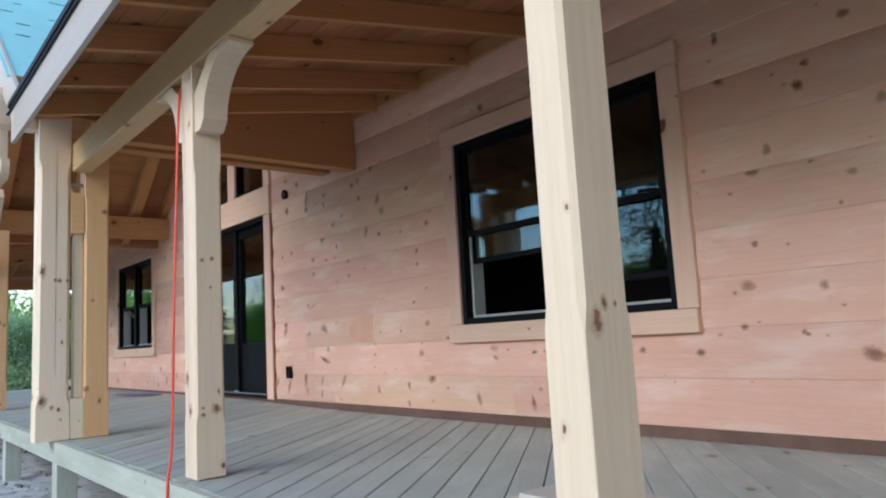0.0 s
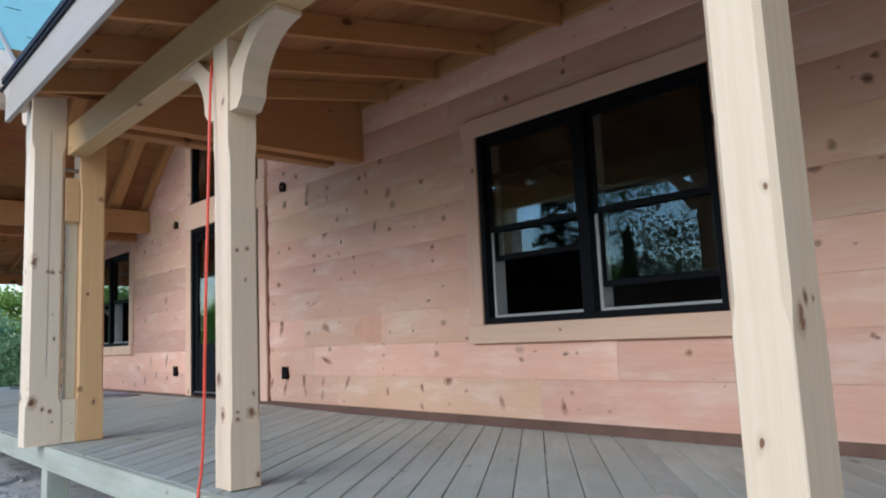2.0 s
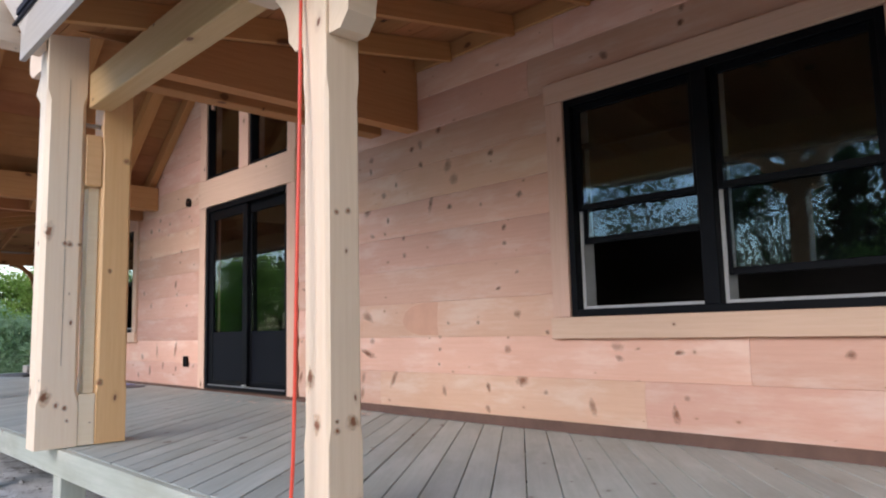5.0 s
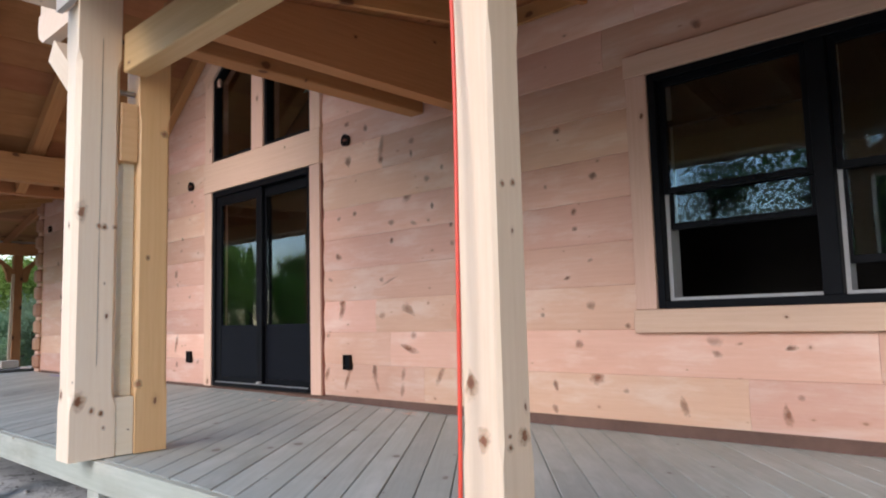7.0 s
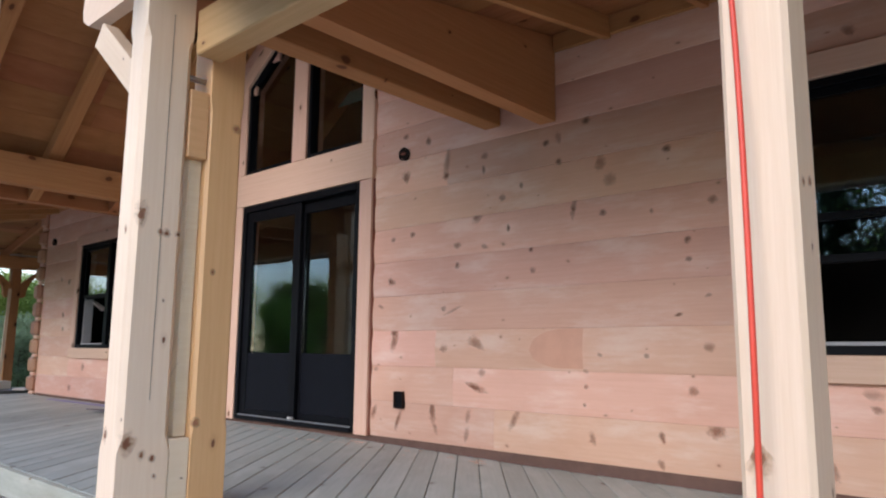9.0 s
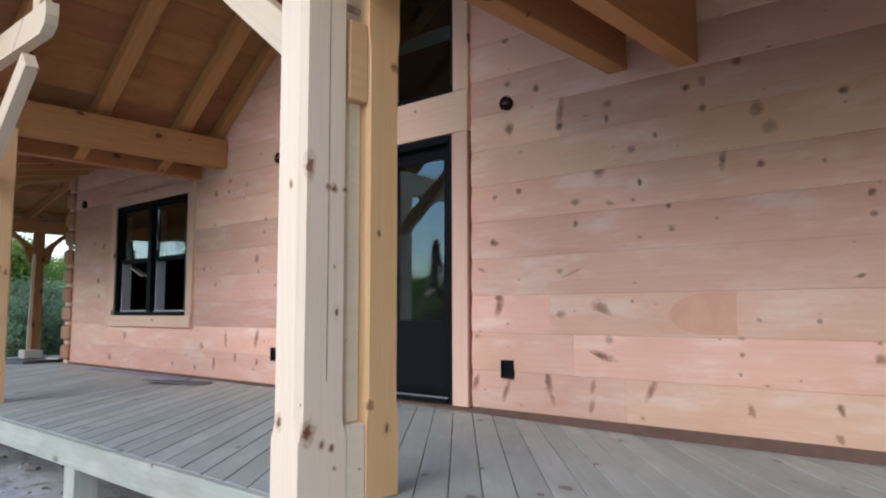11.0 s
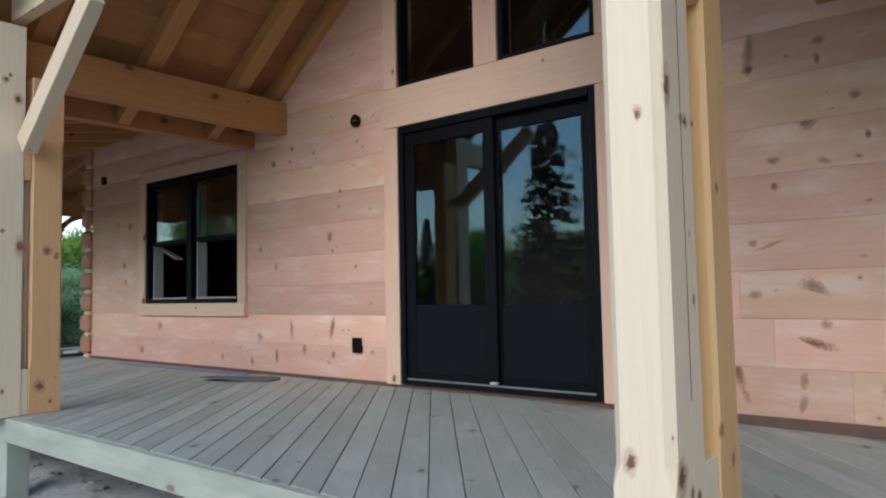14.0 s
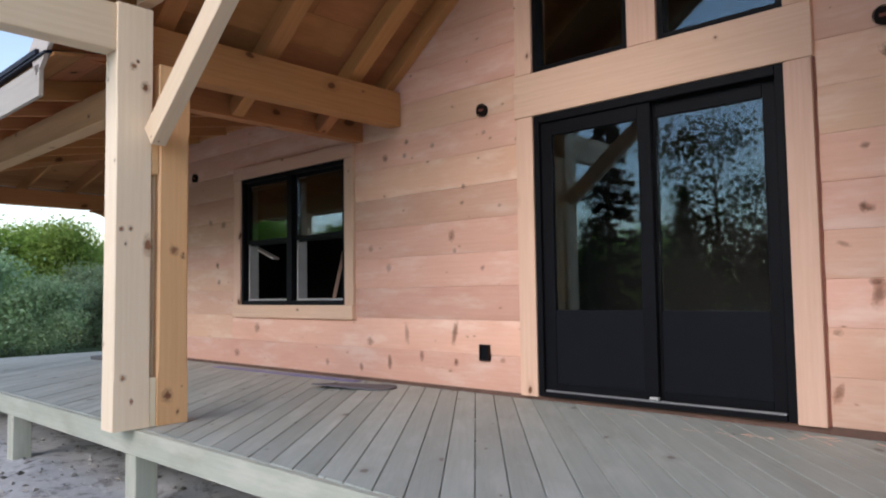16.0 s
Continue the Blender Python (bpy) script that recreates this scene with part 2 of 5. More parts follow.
def place(name, me, parent=None, m=None, label=""):
    ob = new(name, me)
    ob.parent = parent
    WORLD[ob] = m.copy() if m is not None else Matrix()
    ob.matrix_basis = WORLD[parent].inverted() @ WORLD[ob] if parent else WORLD[ob]
    if label:
        ob["label"] = label
    return ob


WORLD = {}


def thing(name, x, y, z, label, category, group="", kind=""):
    ob = new(name)
    ob.location = (x, y, z)
    ob.empty_display_size = 0.1
    WORLD[ob] = Matrix.Translation((x, y, z))
    return tagged(ob, label, category, group, kind)


def add_box(bm, x0, x1, y0, y1, z0, z1, bevel=0.0):
    r = bmesh.ops.create_cube(bm, size=1.0)
    bmesh.ops.scale(bm, vec=(x1 - x0, y1 - y0, z1 - z0), verts=r["verts"])
    bmesh.ops.translate(bm, vec=((x0 + x1) / 2, (y0 + y1) / 2, (z0 + z1) / 2), verts=r["verts"])
    if bevel:
        es = list({e for v in r["verts"] for e in v.link_edges})
        bmesh.ops.bevel(bm, geom=es, offset=bevel, segments=1, affect="EDGES", profile=0.5)


def block(name, x0, x1, y0, y1, z0, z1, material, parent=None, label="", bevel=0.0):
    """A box by its world bounds."""
    bm = bmesh.new()
    add_box(bm, x0, x1, y0, y1, z0, z1, bevel)
    return link(name, bm, material, parent, None, label)


def along(p0, p1, up=(0, 0, 1)):
    """A pose at p0 whose X runs to p1 and whose Z is as near to up as may be."""
    p0, p1 = Vector(p0), Vector(p1)
    x = (p1 - p0).normalized()
    y = Vector(up).cross(x)
    if y.length < 1e-4:
        y = Vector((0, 1, 0))
    y.normalize()
    z = x.cross(y)
    return Matrix.Translation(p0) @ Matrix((x, y, z)).transposed().to_4x4()


def timber(name, p0, p1, width, depth, material, parent=None, label="", bevel=0.004, up=(0, 0, 1)):
    """A sawn timber from p0 to p1 (centre line), width sideways, depth upwards."""
    length = (Vector(p1) - Vector(p0)).length
    bm = bmesh.new()
    add_box(bm, 0, length, -width / 2, width / 2, -depth / 2, depth / 2, bevel)
    return link(name, bm, material, parent, along(p0, p1, up), label)


def extruded(profile, length, s0=0.0, s1=0.0):
    """A bmesh of the (y, z) profile drawn out along X; s0, s1: how far the ends lean inwards per metre of z."""
    bm = bmesh.new()
    a = [bm.verts.new((s0 * z, y, z)) for y, z in profile]
    b = [bm.verts.new((length - s1 * z, y, z)) for y, z in profile]
    k = len(profile)
    for i in range(k):
        bm.faces.new((a[i], a[(i + 1) % k], b[(i + 1) % k], b[i]))
    bm.faces.new(a[::-1])
    bm.faces.new(b)
    return bm


def prism(points, x0, x1):
    """A bmesh of the (y, z) outline drawn out from x0 to x1, in world axes."""
    bm = bmesh.new()
    a = [bm.verts.new((x0, y, z)) for y, z in points]
    b = [bm.verts.new((x1, y, z)) for y, z in points]
    k = len(points)
    for i in range(k):
        bm.faces.new((a[i], a[(i + 1) % k], b[(i + 1) % k], b[i]))
    bm.faces.new(a[::-1])
    bm.faces.new(b)
    return bm


# ---- plan ----
WALL = 3.74           # outer face of the siding
DECK_Z, EDGE = 0.85, 1.385
MID = 9.32            # ridge of the entry gable
COURSE, BASE = 0.2685, 0.882
PITCH, SHED = 0.75, 0.175


def shed_z(x):
    """Underside of the low porch rafters."""
    return 3.10 + SHED * (x - 1.5)


def gable_z(y):
    """Underside of the gable rafters."""
    return 3.48 + PITCH * (2.33 - abs(y - MID))


# ---- ground ----
def ground_height(x, y):
    s = min(1, max(0, (y - 1) / 11))
    base = 0.04 + 0.16 * s * s * (3 - 2 * s) + 0.16 * s * min(1, max(0, (x + 0.4) / 1.7))
    near = math.exp(-((x - 0.5) ** 2 + (y - 9) ** 2) / 200)
    lump = noise.noise(Vector((x * 0.9, y * 0.9, 0))) * 0.05 + noise.noise(Vector((x * 3.1, y * 3.1, 4))) * 0.04 + noise.noise(Vector((x * 7.3, y * 7.3, 9))) * 0.022
    return base + lump * (0.3 + 0.7 * near)


def ground():
    def steps(lo, hi, centre, near):
        v, out = centre, [centre]
        step = 0.11
        while v < hi:
            v += step
            if abs(v - centre) > near:
                step *= 1.22
            out.append(v)
        v, step = centre, 0.11
        while v > lo:
            v -= step
            if abs(v - centre) > near:
                step *= 1.22
            out.append(v)
        return sorted(out)
    xs, ys = steps(-900, 900, 0.8, 3.2), steps(-900, 900, 9.0, 8.0)
    bm = bmesh.new()
    grid = [[bm.verts.new((x, y, ground_height(x, y))) for y in ys] for x in xs]
    for i in range(len(xs) - 1):
        for j in range(len(ys) - 1):
            bm.faces.new((grid[i][j], grid[i + 1][j], grid[i + 1][j + 1], grid[i][j + 1])).smooth = True
    m, n, l, bsdf = mat("bare_gravelly_soil")
    tc = n.new("ShaderNodeTexCoord")
    obj = tc.outputs["Object"]
    a = noise_node(n, l, obj, 0.9, 5)
    b = noise_node(n, l, obj, 7.0, 6, 0.7)
    c = noise_node(n, l, obj, 60.0, 4, 0.7)
    vor = n.new("ShaderNodeTexVoronoi")
    vor.inputs["Scale"].default_value = 38.0
    l.new(obj, vor.inputs["Vector"])
    col = mixed(n, l, ramp(n, l, a, 0.35, 0.65), (0.56, 0.555, 0.54), (0.40, 0.395, 0.38))
    col = mixed(n, l, math_node(n, l, "MULTIPLY", ramp(n, l, b, 0.50, 0.66), 0.75), col, (0.12, 0.11, 0.10))
    col = mixed(n, l, math_node(n, l, "MULTIPLY", ramp(n, l, c, 0.5, 0.7), 0.5), col, (0.42, 0.41, 0.385))
    # grass away from the building site
    sep = n.new("ShaderNodeSeparateXYZ")
    l.new(obj, sep.inputs[0])
    far = math_node(n, l, "ADD", math_node(n, l, "ABSOLUTE", math_node(n, l, "SUBTRACT", sep.outputs[1], 7.0)), math_node(n, l, "MULTIPLY", math_node(n, l, "ABSOLUTE", sep.outputs[0]), 1.4))
    far = math_node(n, l, "ADD", far, math_node(n, l, "MULTIPLY", a, 6.0))
    col = mixed(n, l, ramp(n, l, far, 15.0, 20.0), col, mixed(n, l, b, (0.05, 0.085, 0.025), (0.11, 0.13, 0.05)))
    l.new(col, bsdf.inputs["Base Color"])
    bsdf.inputs["Roughness"].default_value = 0.95
    bp = n.new("ShaderNodeBump")
    bp.inputs["Strength"].default_value, bp.inputs["Distance"].default_value = 0.6, 0.03
    l.new(math_node(n, l, "ADD", b, math_node(n, l, "MULTIPLY", vor.outputs["Distance"], 0.12)), bp.inputs["Height"])
    l.new(bp.outputs[0], bsdf.inputs["Normal"])
    return tagged(link("ground", bm, m), "pale trampled gravelly soil, grassy further off", "ground", kind="structure")


ground()

# ---- house shell ----
# openings: y0, y1, z0, z1
WIN1, WIN2, DOOR = (3.29, 5.12, 1.535, 2.925), (12.37, 14.17, 1.535, 2.925), (8.44, 10.19, 0.885, 2.935)
PANE_L, PANE_R = (9.41, 10.19), (8.43, 9.20)
UPPER_Z, UPPER_OUT, UPPER_SLOPE = 3.26, 4.17, 0.72
# house runs on unseen to y -9, added to block low sky
Y_LO, Y_HI = -9.0, 15.55


def upper_top(y):
    return UPPER_OUT + UPPER_SLOPE * (0.88 - abs(y - MID))


def house():
    # sheathing behind the boards, with the openings left free
    bm = bmesh.new()
    x0, x1 = WALL + 0.03, WALL + 0.17
    cuts = sorted([WIN1, WIN2, DOOR])
    y = Y_LO
    for c in cuts:
        add_box(bm, x0, x1, y, c[0], 0.80, 3.62)
        add_box(bm, x0, x1, c[0], c[1], 0.80, c[2] - 0.001)
        add_box(bm, x0, x1, c[0], c[1], c[3], 3.24 if c is DOOR else 3.62)
        y = c[1]
    add_box(bm, x0, x1, y, Y_HI, 0.80, 3.62)
    wall = link("wall_front", bm, SIDING)
    tagged(wall, "pale knotty pine log-siding wall, new and unstained", "wall", kind="structure")
    # gable part above, cut round the two slanted lights
    for y0, y1 in ((PANE_L[1], MID + 2.55), (MID - 2.55, PANE_R[0])):
        pts = [(y0, 3.62 if y0 != PANE_L[1] else 3.24), (y1, 3.62 if y1 != PANE_R[0] else 3.24), (y1, gable_z(y1) + 0.14), (y0, gable_z(y0) + 0.14)]
        link("gable_sheathing", prism(pts, x0, x1), SIDING, wall)
    pts = [(PANE_R[0], upper_top(PANE_R[0])), (MID, upper_top(MID)), (PANE_L[1], upper_top(PANE_L[1])), (PANE_L[1], gable_z(PANE_L[1]) + 0.14), (MID, gable_z(MID) + 0.14), (PANE_R[0], gable_z(PANE_R[0]) + 0.14)]
    link("gable_sheathing", prism(pts, x0, x1), SIDING, wall)
    link("gable_sheathing", prism([(PANE_R[1], 3.24), (PANE_L[0], 3.24), (PANE_L[0], 4.70), (PANE_R[1], 4.70)], x0, x1), SIDING, wall)
    # the other walls, floor, ceiling and roof that close the house
    tagged(block("wall_end", WALL + 0.03, 11.0, Y_HI - 0.17, Y_HI - 0.01, 0.80, 3.62, SIDING), "pale pine end wall", "wall", kind="structure")
    tagged(block("wall_back", 11.0, 11.15, Y_LO, Y_HI, 0.80, 3.62, UNLIT_BLACK), "back wall coloured near-black as unlit", "wall", kind="structure")
    tagged(block("wall_side", WALL + 0.03, 11.0, Y_LO, Y_LO + 0.15, 0.80, 3.62, UNLIT_BLACK), "side wall coloured near-black as unlit", "wall", kind="structure")
    tagged(block("floor", WALL + 0.17, 11.0, Y_LO + 0.15, Y_HI - 0.17, 0.72, 0.86, UNLIT_BLACK), "subfloor inside the house, coloured near-black as unlit", "floor", kind="structure")
    tagged(block("ceiling", WALL + 0.17, 11.0, Y_LO + 0.15, Y_HI - 0.17, 5.55, 5.65, UNLIT_BLACK), "ceiling inside the house, coloured near-black as unlit", "ceiling", kind="structure")
    # partition and ceilings added near-black just inside, to block sky through the glass
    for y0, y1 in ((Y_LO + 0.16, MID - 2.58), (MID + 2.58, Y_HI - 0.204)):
        tagged(block("partition", 5.32, 5.40, y0, y1, 0.862, 3.58, UNLIT_BLACK), "added near-black partition that blocks sky behind the windows", "wall", kind="structure")
        tagged(block("ceiling_room", WALL + 0.172, 5.40, y0, y1, 3.584, 3.615, UNLIT_BLACK), "added near-black room ceiling that blocks sky behind the windows", "ceiling", kind="structure")
    # added lining hides the end wall's pine, near-black like an unlit room
    tagged(block("partition", WALL + 0.175, 5.315, Y_HI - 0.20, Y_HI - 0.182, 0.862, 3.58, UNLIT_BLACK), "added near-black lining over the inside of the end wall", "wall", kind="structure")
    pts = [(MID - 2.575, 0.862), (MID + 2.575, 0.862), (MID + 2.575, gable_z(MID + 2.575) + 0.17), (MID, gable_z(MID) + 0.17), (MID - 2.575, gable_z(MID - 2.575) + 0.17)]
    tagged(link("partition", prism(pts, 5.30, 5.38), UNLIT_BLACK), "added near-black gable partition that blocks sky behind the gable lights", "wall", kind="structure")
    # main roof above the porch roof
    z0 = shed_z(WALL) + 0.16
    pts = [(WALL, z0), (7.4, z0 + 2.4), (11.6, z0 - 0.2), (11.6, z0 - 0.35), (7.4, z0 + 2.25), (WALL, z0 - 0.02)]
    for y0, y1 in ((Y_LO - 0.4, MID - 2.9), (MID + 2.9, Y_HI + 0.5), (MID - 2.9, MID + 2.9)):
        bm = bmesh.new()
        p = pts if abs((y0 + y1) / 2 - MID) > 0.1 else [(5.2, z0 + 0.96), *pts[1:5], (5.2, z0 + 0.81)]
        a, b = [bm.verts.new((x, y0, z)) for x, z in p], [bm.verts.new((x, y1, z)) for x, z in p]
        for i in range(len(p)):
            bm.faces.new((a[i], a[(i + 1) % len(p)], b[(i + 1) % len(p)], b[i]))
        bm.faces.new(a[::-1]), bm.faces.new(b)
        tagged(link("roof_main", bm, MEMBRANE), "teal membrane on the main house roof", "roof", kind="structure")
    # foundation strip under the siding
    tagged(block("baseboard", WALL + 0.012, WALL + 0.03, Y_LO, Y_HI, 0.78, BASE + 0.02, SILLBAND), "rust-brown sill band under the siding, darkened for the lip's shadow", "sill band", kind="structure")
    return wall


WALL_OB = house()


# ---- windows and door ----
def casing(name, p0, p1, width, parent, material=TRIM, proud=0.028):
    """A flat trim board on the wall from p0 to p1 (y, z of its centre line)."""
    x = WALL - proud / 2 + 0.008
    return timber(name, (x, *p0), (x, *p1), width, proud + 0.016, material, parent, bevel=0.003, up=(-1, 0, 0))


def double_hung(name, opening, label, raised):
    """Twin double-hung window; raised: how far each lower sash is pushed up."""
    y0, y1, z0, z1 = opening
    w = thing(name, WALL, (y0 + y1) / 2, z0, label, "window", "double-hung windows", "structure")
    xo, xi = WALL - 0.012, WALL + 0.10
    f = 0.045
    bm = bmesh.new()
    add_box(bm, xo, xi, y0, y0 + f, z0, z1, 0.003)
    add_box(bm, xo, xi, y1 - f, y1, z0, z1, 0.003)
    add_box(bm, xo, xi, y0 + f, y1 - f, z0, z0 + f, 0.003)
    add_box(bm, xo, xi, y0 + f, y1 - f, z1 - f, z1, 0.003)
    mid = (y0 + y1) / 2
    add_box(bm, xo, xi, mid - 0.045, mid + 0.045, z0 + f, z1 - f, 0.003)
    link("window_frame", bm, BLACK, w)
    zm = (z0 + z1) / 2 - 0.03
    for k, (a, b) in enumerate(((y0 + f, mid - 0.045), (mid + 0.045, y1 - f))):
        # inner pale tracks and stool
        bm = bmesh.new()
        add_box(bm, WALL + 0.055, WALL + 0.165, b - 0.022, b, z0 + f, z1 - f)
        add_box(bm, WALL + 0.055, WALL + 0.098, a, a + 0.012, z0 + f, z1 - f)
        add_box(bm, WALL + 0.035, WALL + 0.098, a + 0.012, b - 0.022, z0 + f, z0 + f + 0.018)
        link("jamb_liner", bm, JAMB, w, label="pale grey jamb liner")
        for nm, lo, hi, xs in (("upper_sash", zm, z1 - f, WALL + 0.03), ("lower_sash", z0 + f + raised[k] + 0.02, zm + 0.05 + raised[k], WALL + 0.062)):
            r = 0.04
            bm = bmesh.new()
            add_box(bm, xs, xs + 0.03, a + 0.005, a + r, lo, hi, 0.002)
            add_box(bm, xs, xs + 0.03, b - r, b - 0.005, lo, hi, 0.002)
            add_box(bm, xs, xs + 0.03, a + r, b - r, lo, lo + r, 0.002)
            add_box(bm, xs, xs + 0.03, a + r, b - r, hi - r, hi, 0.002)
            s = link(nm, bm, BLACK, w)
            pane = block("pane", xs + 0.012, xs + 0.018, a + r, b - r, lo + r, hi - r, GLASS, s, "dark reflecting glass pane")
            pane.visible_shadow = False
    # trim boards
    t = 0.13
    casing("side_casing", (y1 + t / 2 + 0.002, z0), (y1 + t / 2 + 0.002, z1), t, w)
    casing("side_casing", (y0 - t / 2 - 0.002, z0), (y0 - t / 2 - 0.002, z1), t, w)
    casing("head_casing", (y0 - t - 0.01, z1 + t / 2 + 0.002), (y1 + t + 0.01, z1 + t / 2 + 0.002), t, w, proud=0.034)
    casing("window_sill", (y0 - t + 0.003, z0 - 0.068), (y1 + t + 0.014, z0 - 0.068), 0.132, w, proud=0.040)
    return w


double_hung("window_1", WIN1, "twin double-hung window with black frame, lower sashes partly raised", (0.13, 0.39))
double_hung("window_2", WIN2, "twin double-hung window with black frame, lower sashes raised", (0.585, 0.585))


def sliding_door():
    y0, y1, z0, z1 = DOOR
    d = thing("door_1", WALL, (y0 + y1) / 2, z0, "closed black two-panel sliding patio door with solid lower panels", "door", kind="structure")
    bm = bmesh.new()
    add_box(bm, WALL - 0.02, WALL + 0.12, y0, y0 + 0.05, z0, z1, 0.004)
    add_box(bm, WALL - 0.02, WALL + 0.12, y1 - 0.05, y1, z0, z1, 0.004)
    add_box(bm, WALL - 0.02, WALL + 0.12, y0 + 0.05, y1 - 0.05, z1 - 0.06, z1, 0.004)
    add_box(bm, WALL - 0.03, WALL + 0.12, y0 + 0.05, y1 - 0.05, z0, z0 + 0.035, 0.004)
    link("door_frame", bm, BLACK, d)
    block("track", WALL - 0.012, WALL - 0.004, y0 + 0.06, y1 - 0.06, z0 + 0.035, z0 + 0.047, STEEL, d, "thin metal sill track")
    mid = (y0 + y1) / 2
    for a, b, xs in ((mid - 0.04, y1 - 0.05, WALL + 0.005), (y0 + 0.05, mid + 0.04, WALL + 0.05)):
        lo, hi, r, zp = z0 + 0.036, z1 - 0.061, 0.095, 1.505
        bm = bmesh.new()
        add_box(bm, xs, xs + 0.04, a, a + r, lo, hi, 0.003)
        add_box(bm, xs, xs + 0.04, b - r, b, lo, hi, 0.003)
        add_box(bm, xs, xs + 0.04, a + r, b - r, lo, lo + 0.06, 0.003)
        add_box(bm, xs, xs + 0.04, a + r, b - r, hi - 0.10, hi, 0.003)
        leaf = link("door_panel", bm, BLACK, d)
        block("lower_panel", xs + 0.008, xs + 0.032, a + r, b - r, lo + 0.06, zp, CHARCOAL, leaf, "solid charcoal lower panel")
        pane = block("pane", xs + 0.016, xs + 0.024, a + r, b - r, zp, hi - 0.10, GLASS, leaf, "dark reflecting glass pane")
        pane.visible_shadow = False
    block("latch", WALL - 0.028, WALL + 0.004, mid - 0.05, mid + 0.01, z0 + 0.05, z0 + 0.068, JAMB, d, "small white foot latch", 0.003)
    t = 0.15
    casing("side_casing", (y1 + t / 2 + 0.002, BASE - 0.005), (y1 + t / 2 + 0.002, z1 + 0.002), t, d)
    casing("side_casing", (y0 - t / 2 - 0.002, BASE - 0.005), (y0 - t / 2 - 0.002, z1 + 0.002), t, d)
    casing("head_board", (y0 - t - 0.012, (z1 + UPPER_Z) / 2), (y1 + t + 0.012, (z1 + UPPER_Z) / 2), UPPER_Z - z1 - 0.006, d, proud=0.036)
    block("caulk_line", WALL - 0.012, WALL + 0.01, y0 - t - 0.016, y0 - t - 0.004, BASE, z1, RUST, d, "rust-red gap beside the casing")
    return d


sliding_door()


def slanted_light(name, ya, yb):
    """A fixed gable light with a sloping head over the door."""
    w = thing(name, WALL, (ya + yb) / 2, UPPER_Z, "fixed trapezoid gable light with black frame above the patio door", "window", "gable lights", "structure")
    outer = [(ya, UPPER_Z), (yb, UPPER_Z), (yb, upper_top(yb)), (ya, upper_top(ya))]
    f = 0.04
    inner = [(ya + f, UPPER_Z + f), (yb - f, UPPER_Z + f), (yb - f, upper_top(yb - f) - f * 1.25), (ya + f, upper_top(ya + f) - f * 1.25)]
    bm = bmesh.new()
    for i in range(4):
        j = (i + 1) % 4
        q = [outer[i], outer[j], inner[j], inner[i]]
        a, b = [bm.verts.new((WALL - 0.008, *p)) for p in q], [bm.verts.new((WALL + 0.09, *p)) for p in q]
        for k in range(4):
            bm.faces.new((a[k], a[(k + 1) % 4], b[(k + 1) % 4], b[k]))
        bm.faces.new(a[::-1]), bm.faces.new(b)
    link("window_frame", bm, BLACK, w)
    pane = link("pane", prism(inner, WALL + 0.03, WALL + 0.038), GLASS, w, None, "dark reflecting glass pane")
    pane.visible_shadow = False
    side = yb if ya > MID else ya
    sgn = 1 if ya > MID else -1
    casing("side_casing", (side + sgn * 0.077, UPPER_Z + 0.002), (side + sgn * 0.077, upper_top(side) + 0.05), 0.15, w)
    inn = ya if ya > MID else yb
    casing("head_casing", (side + sgn * 0.15, upper_top(side + sgn * 0.15) + 0.10), (inn - sgn * 0.08, upper_top(inn - sgn * 0.08) + 0.10), 0.15, w, proud=0.034)
    return w


slanted_light("window_3", *PANE_L)
slanted_light("window_4", *PANE_R)
tagged(casing("trim", (MID - 0.015, UPPER_Z + 0.002), (MID - 0.015, 4.85), PANE_L[0] - PANE_R[1] - 0.004, None, proud=0.030), "pine mullion board between the gable lights", "trim", kind="structure")


# ---- wall fittings ----
def lamp_hole(y, z):
    bm = bmesh.new()
    bmesh.ops.create_cone(bm, cap_ends=True, segments=20, radius1=0.048, radius2=0.048, depth=0.03, matrix=Matrix.Rotation(radians(90), 4, "Y"))
    h = tagged(link("lamp_box", bm, HOLE, None, Matrix.Translation((WALL - 0.004, y, z))), "round dark lamp wiring box set in the pine siding", "wiring box", "lamp boxes along the wall")
    bm = bmesh.new()
    bmesh.ops.create_cone(bm, cap_ends=False, segments=20, radius1=0.054, radius2=0.050, depth=0.008, matrix=Matrix.Rotation(radians(90), 4, "Y"))
    link("rim", bm, BLACK, h, Matrix.Translation((WALL - 0.02, y, z)))
    bm = bmesh.new()
    add_box(bm, -0.012, 0.0, -0.02, 0.02, -0.008, 0.008)
    link("wire_stub", bm, RUST, h, Matrix.Translation((WALL - 0.018, y, z)), "coiled wire stub")
    return h


for y in (15.22, 10.68, 7.93):
    lamp_hole(y, 3.075)


def outlet_box(y, z):
    o = thing("outlet_box", WALL, y, z, "dark open outlet box cut into the pine siding", "outlet box", "outlet boxes along the wall")
    bm = bmesh.new()
    for a in ((-0.047, -0.037, -0.062, 0.062), (0.037, 0.047, -0.062, 0.062), (-0.037, 0.037, -0.062, -0.052), (-0.037, 0.037, 0.052, 0.062)):
        add_box(bm, WALL - 0.024, WALL + 0.02, y + a[0], y + a[1], z + a[2], z + a[3])
    link("box_rim", bm, HOLE, o)
    block("box_back", WALL - 0.012, WALL + 0.012, y - 0.037, y + 0.037, z - 0.052, z + 0.052, BLACK, o)
    return o


for y in (10.695, 7.945):
    outlet_box(y, 1.17)


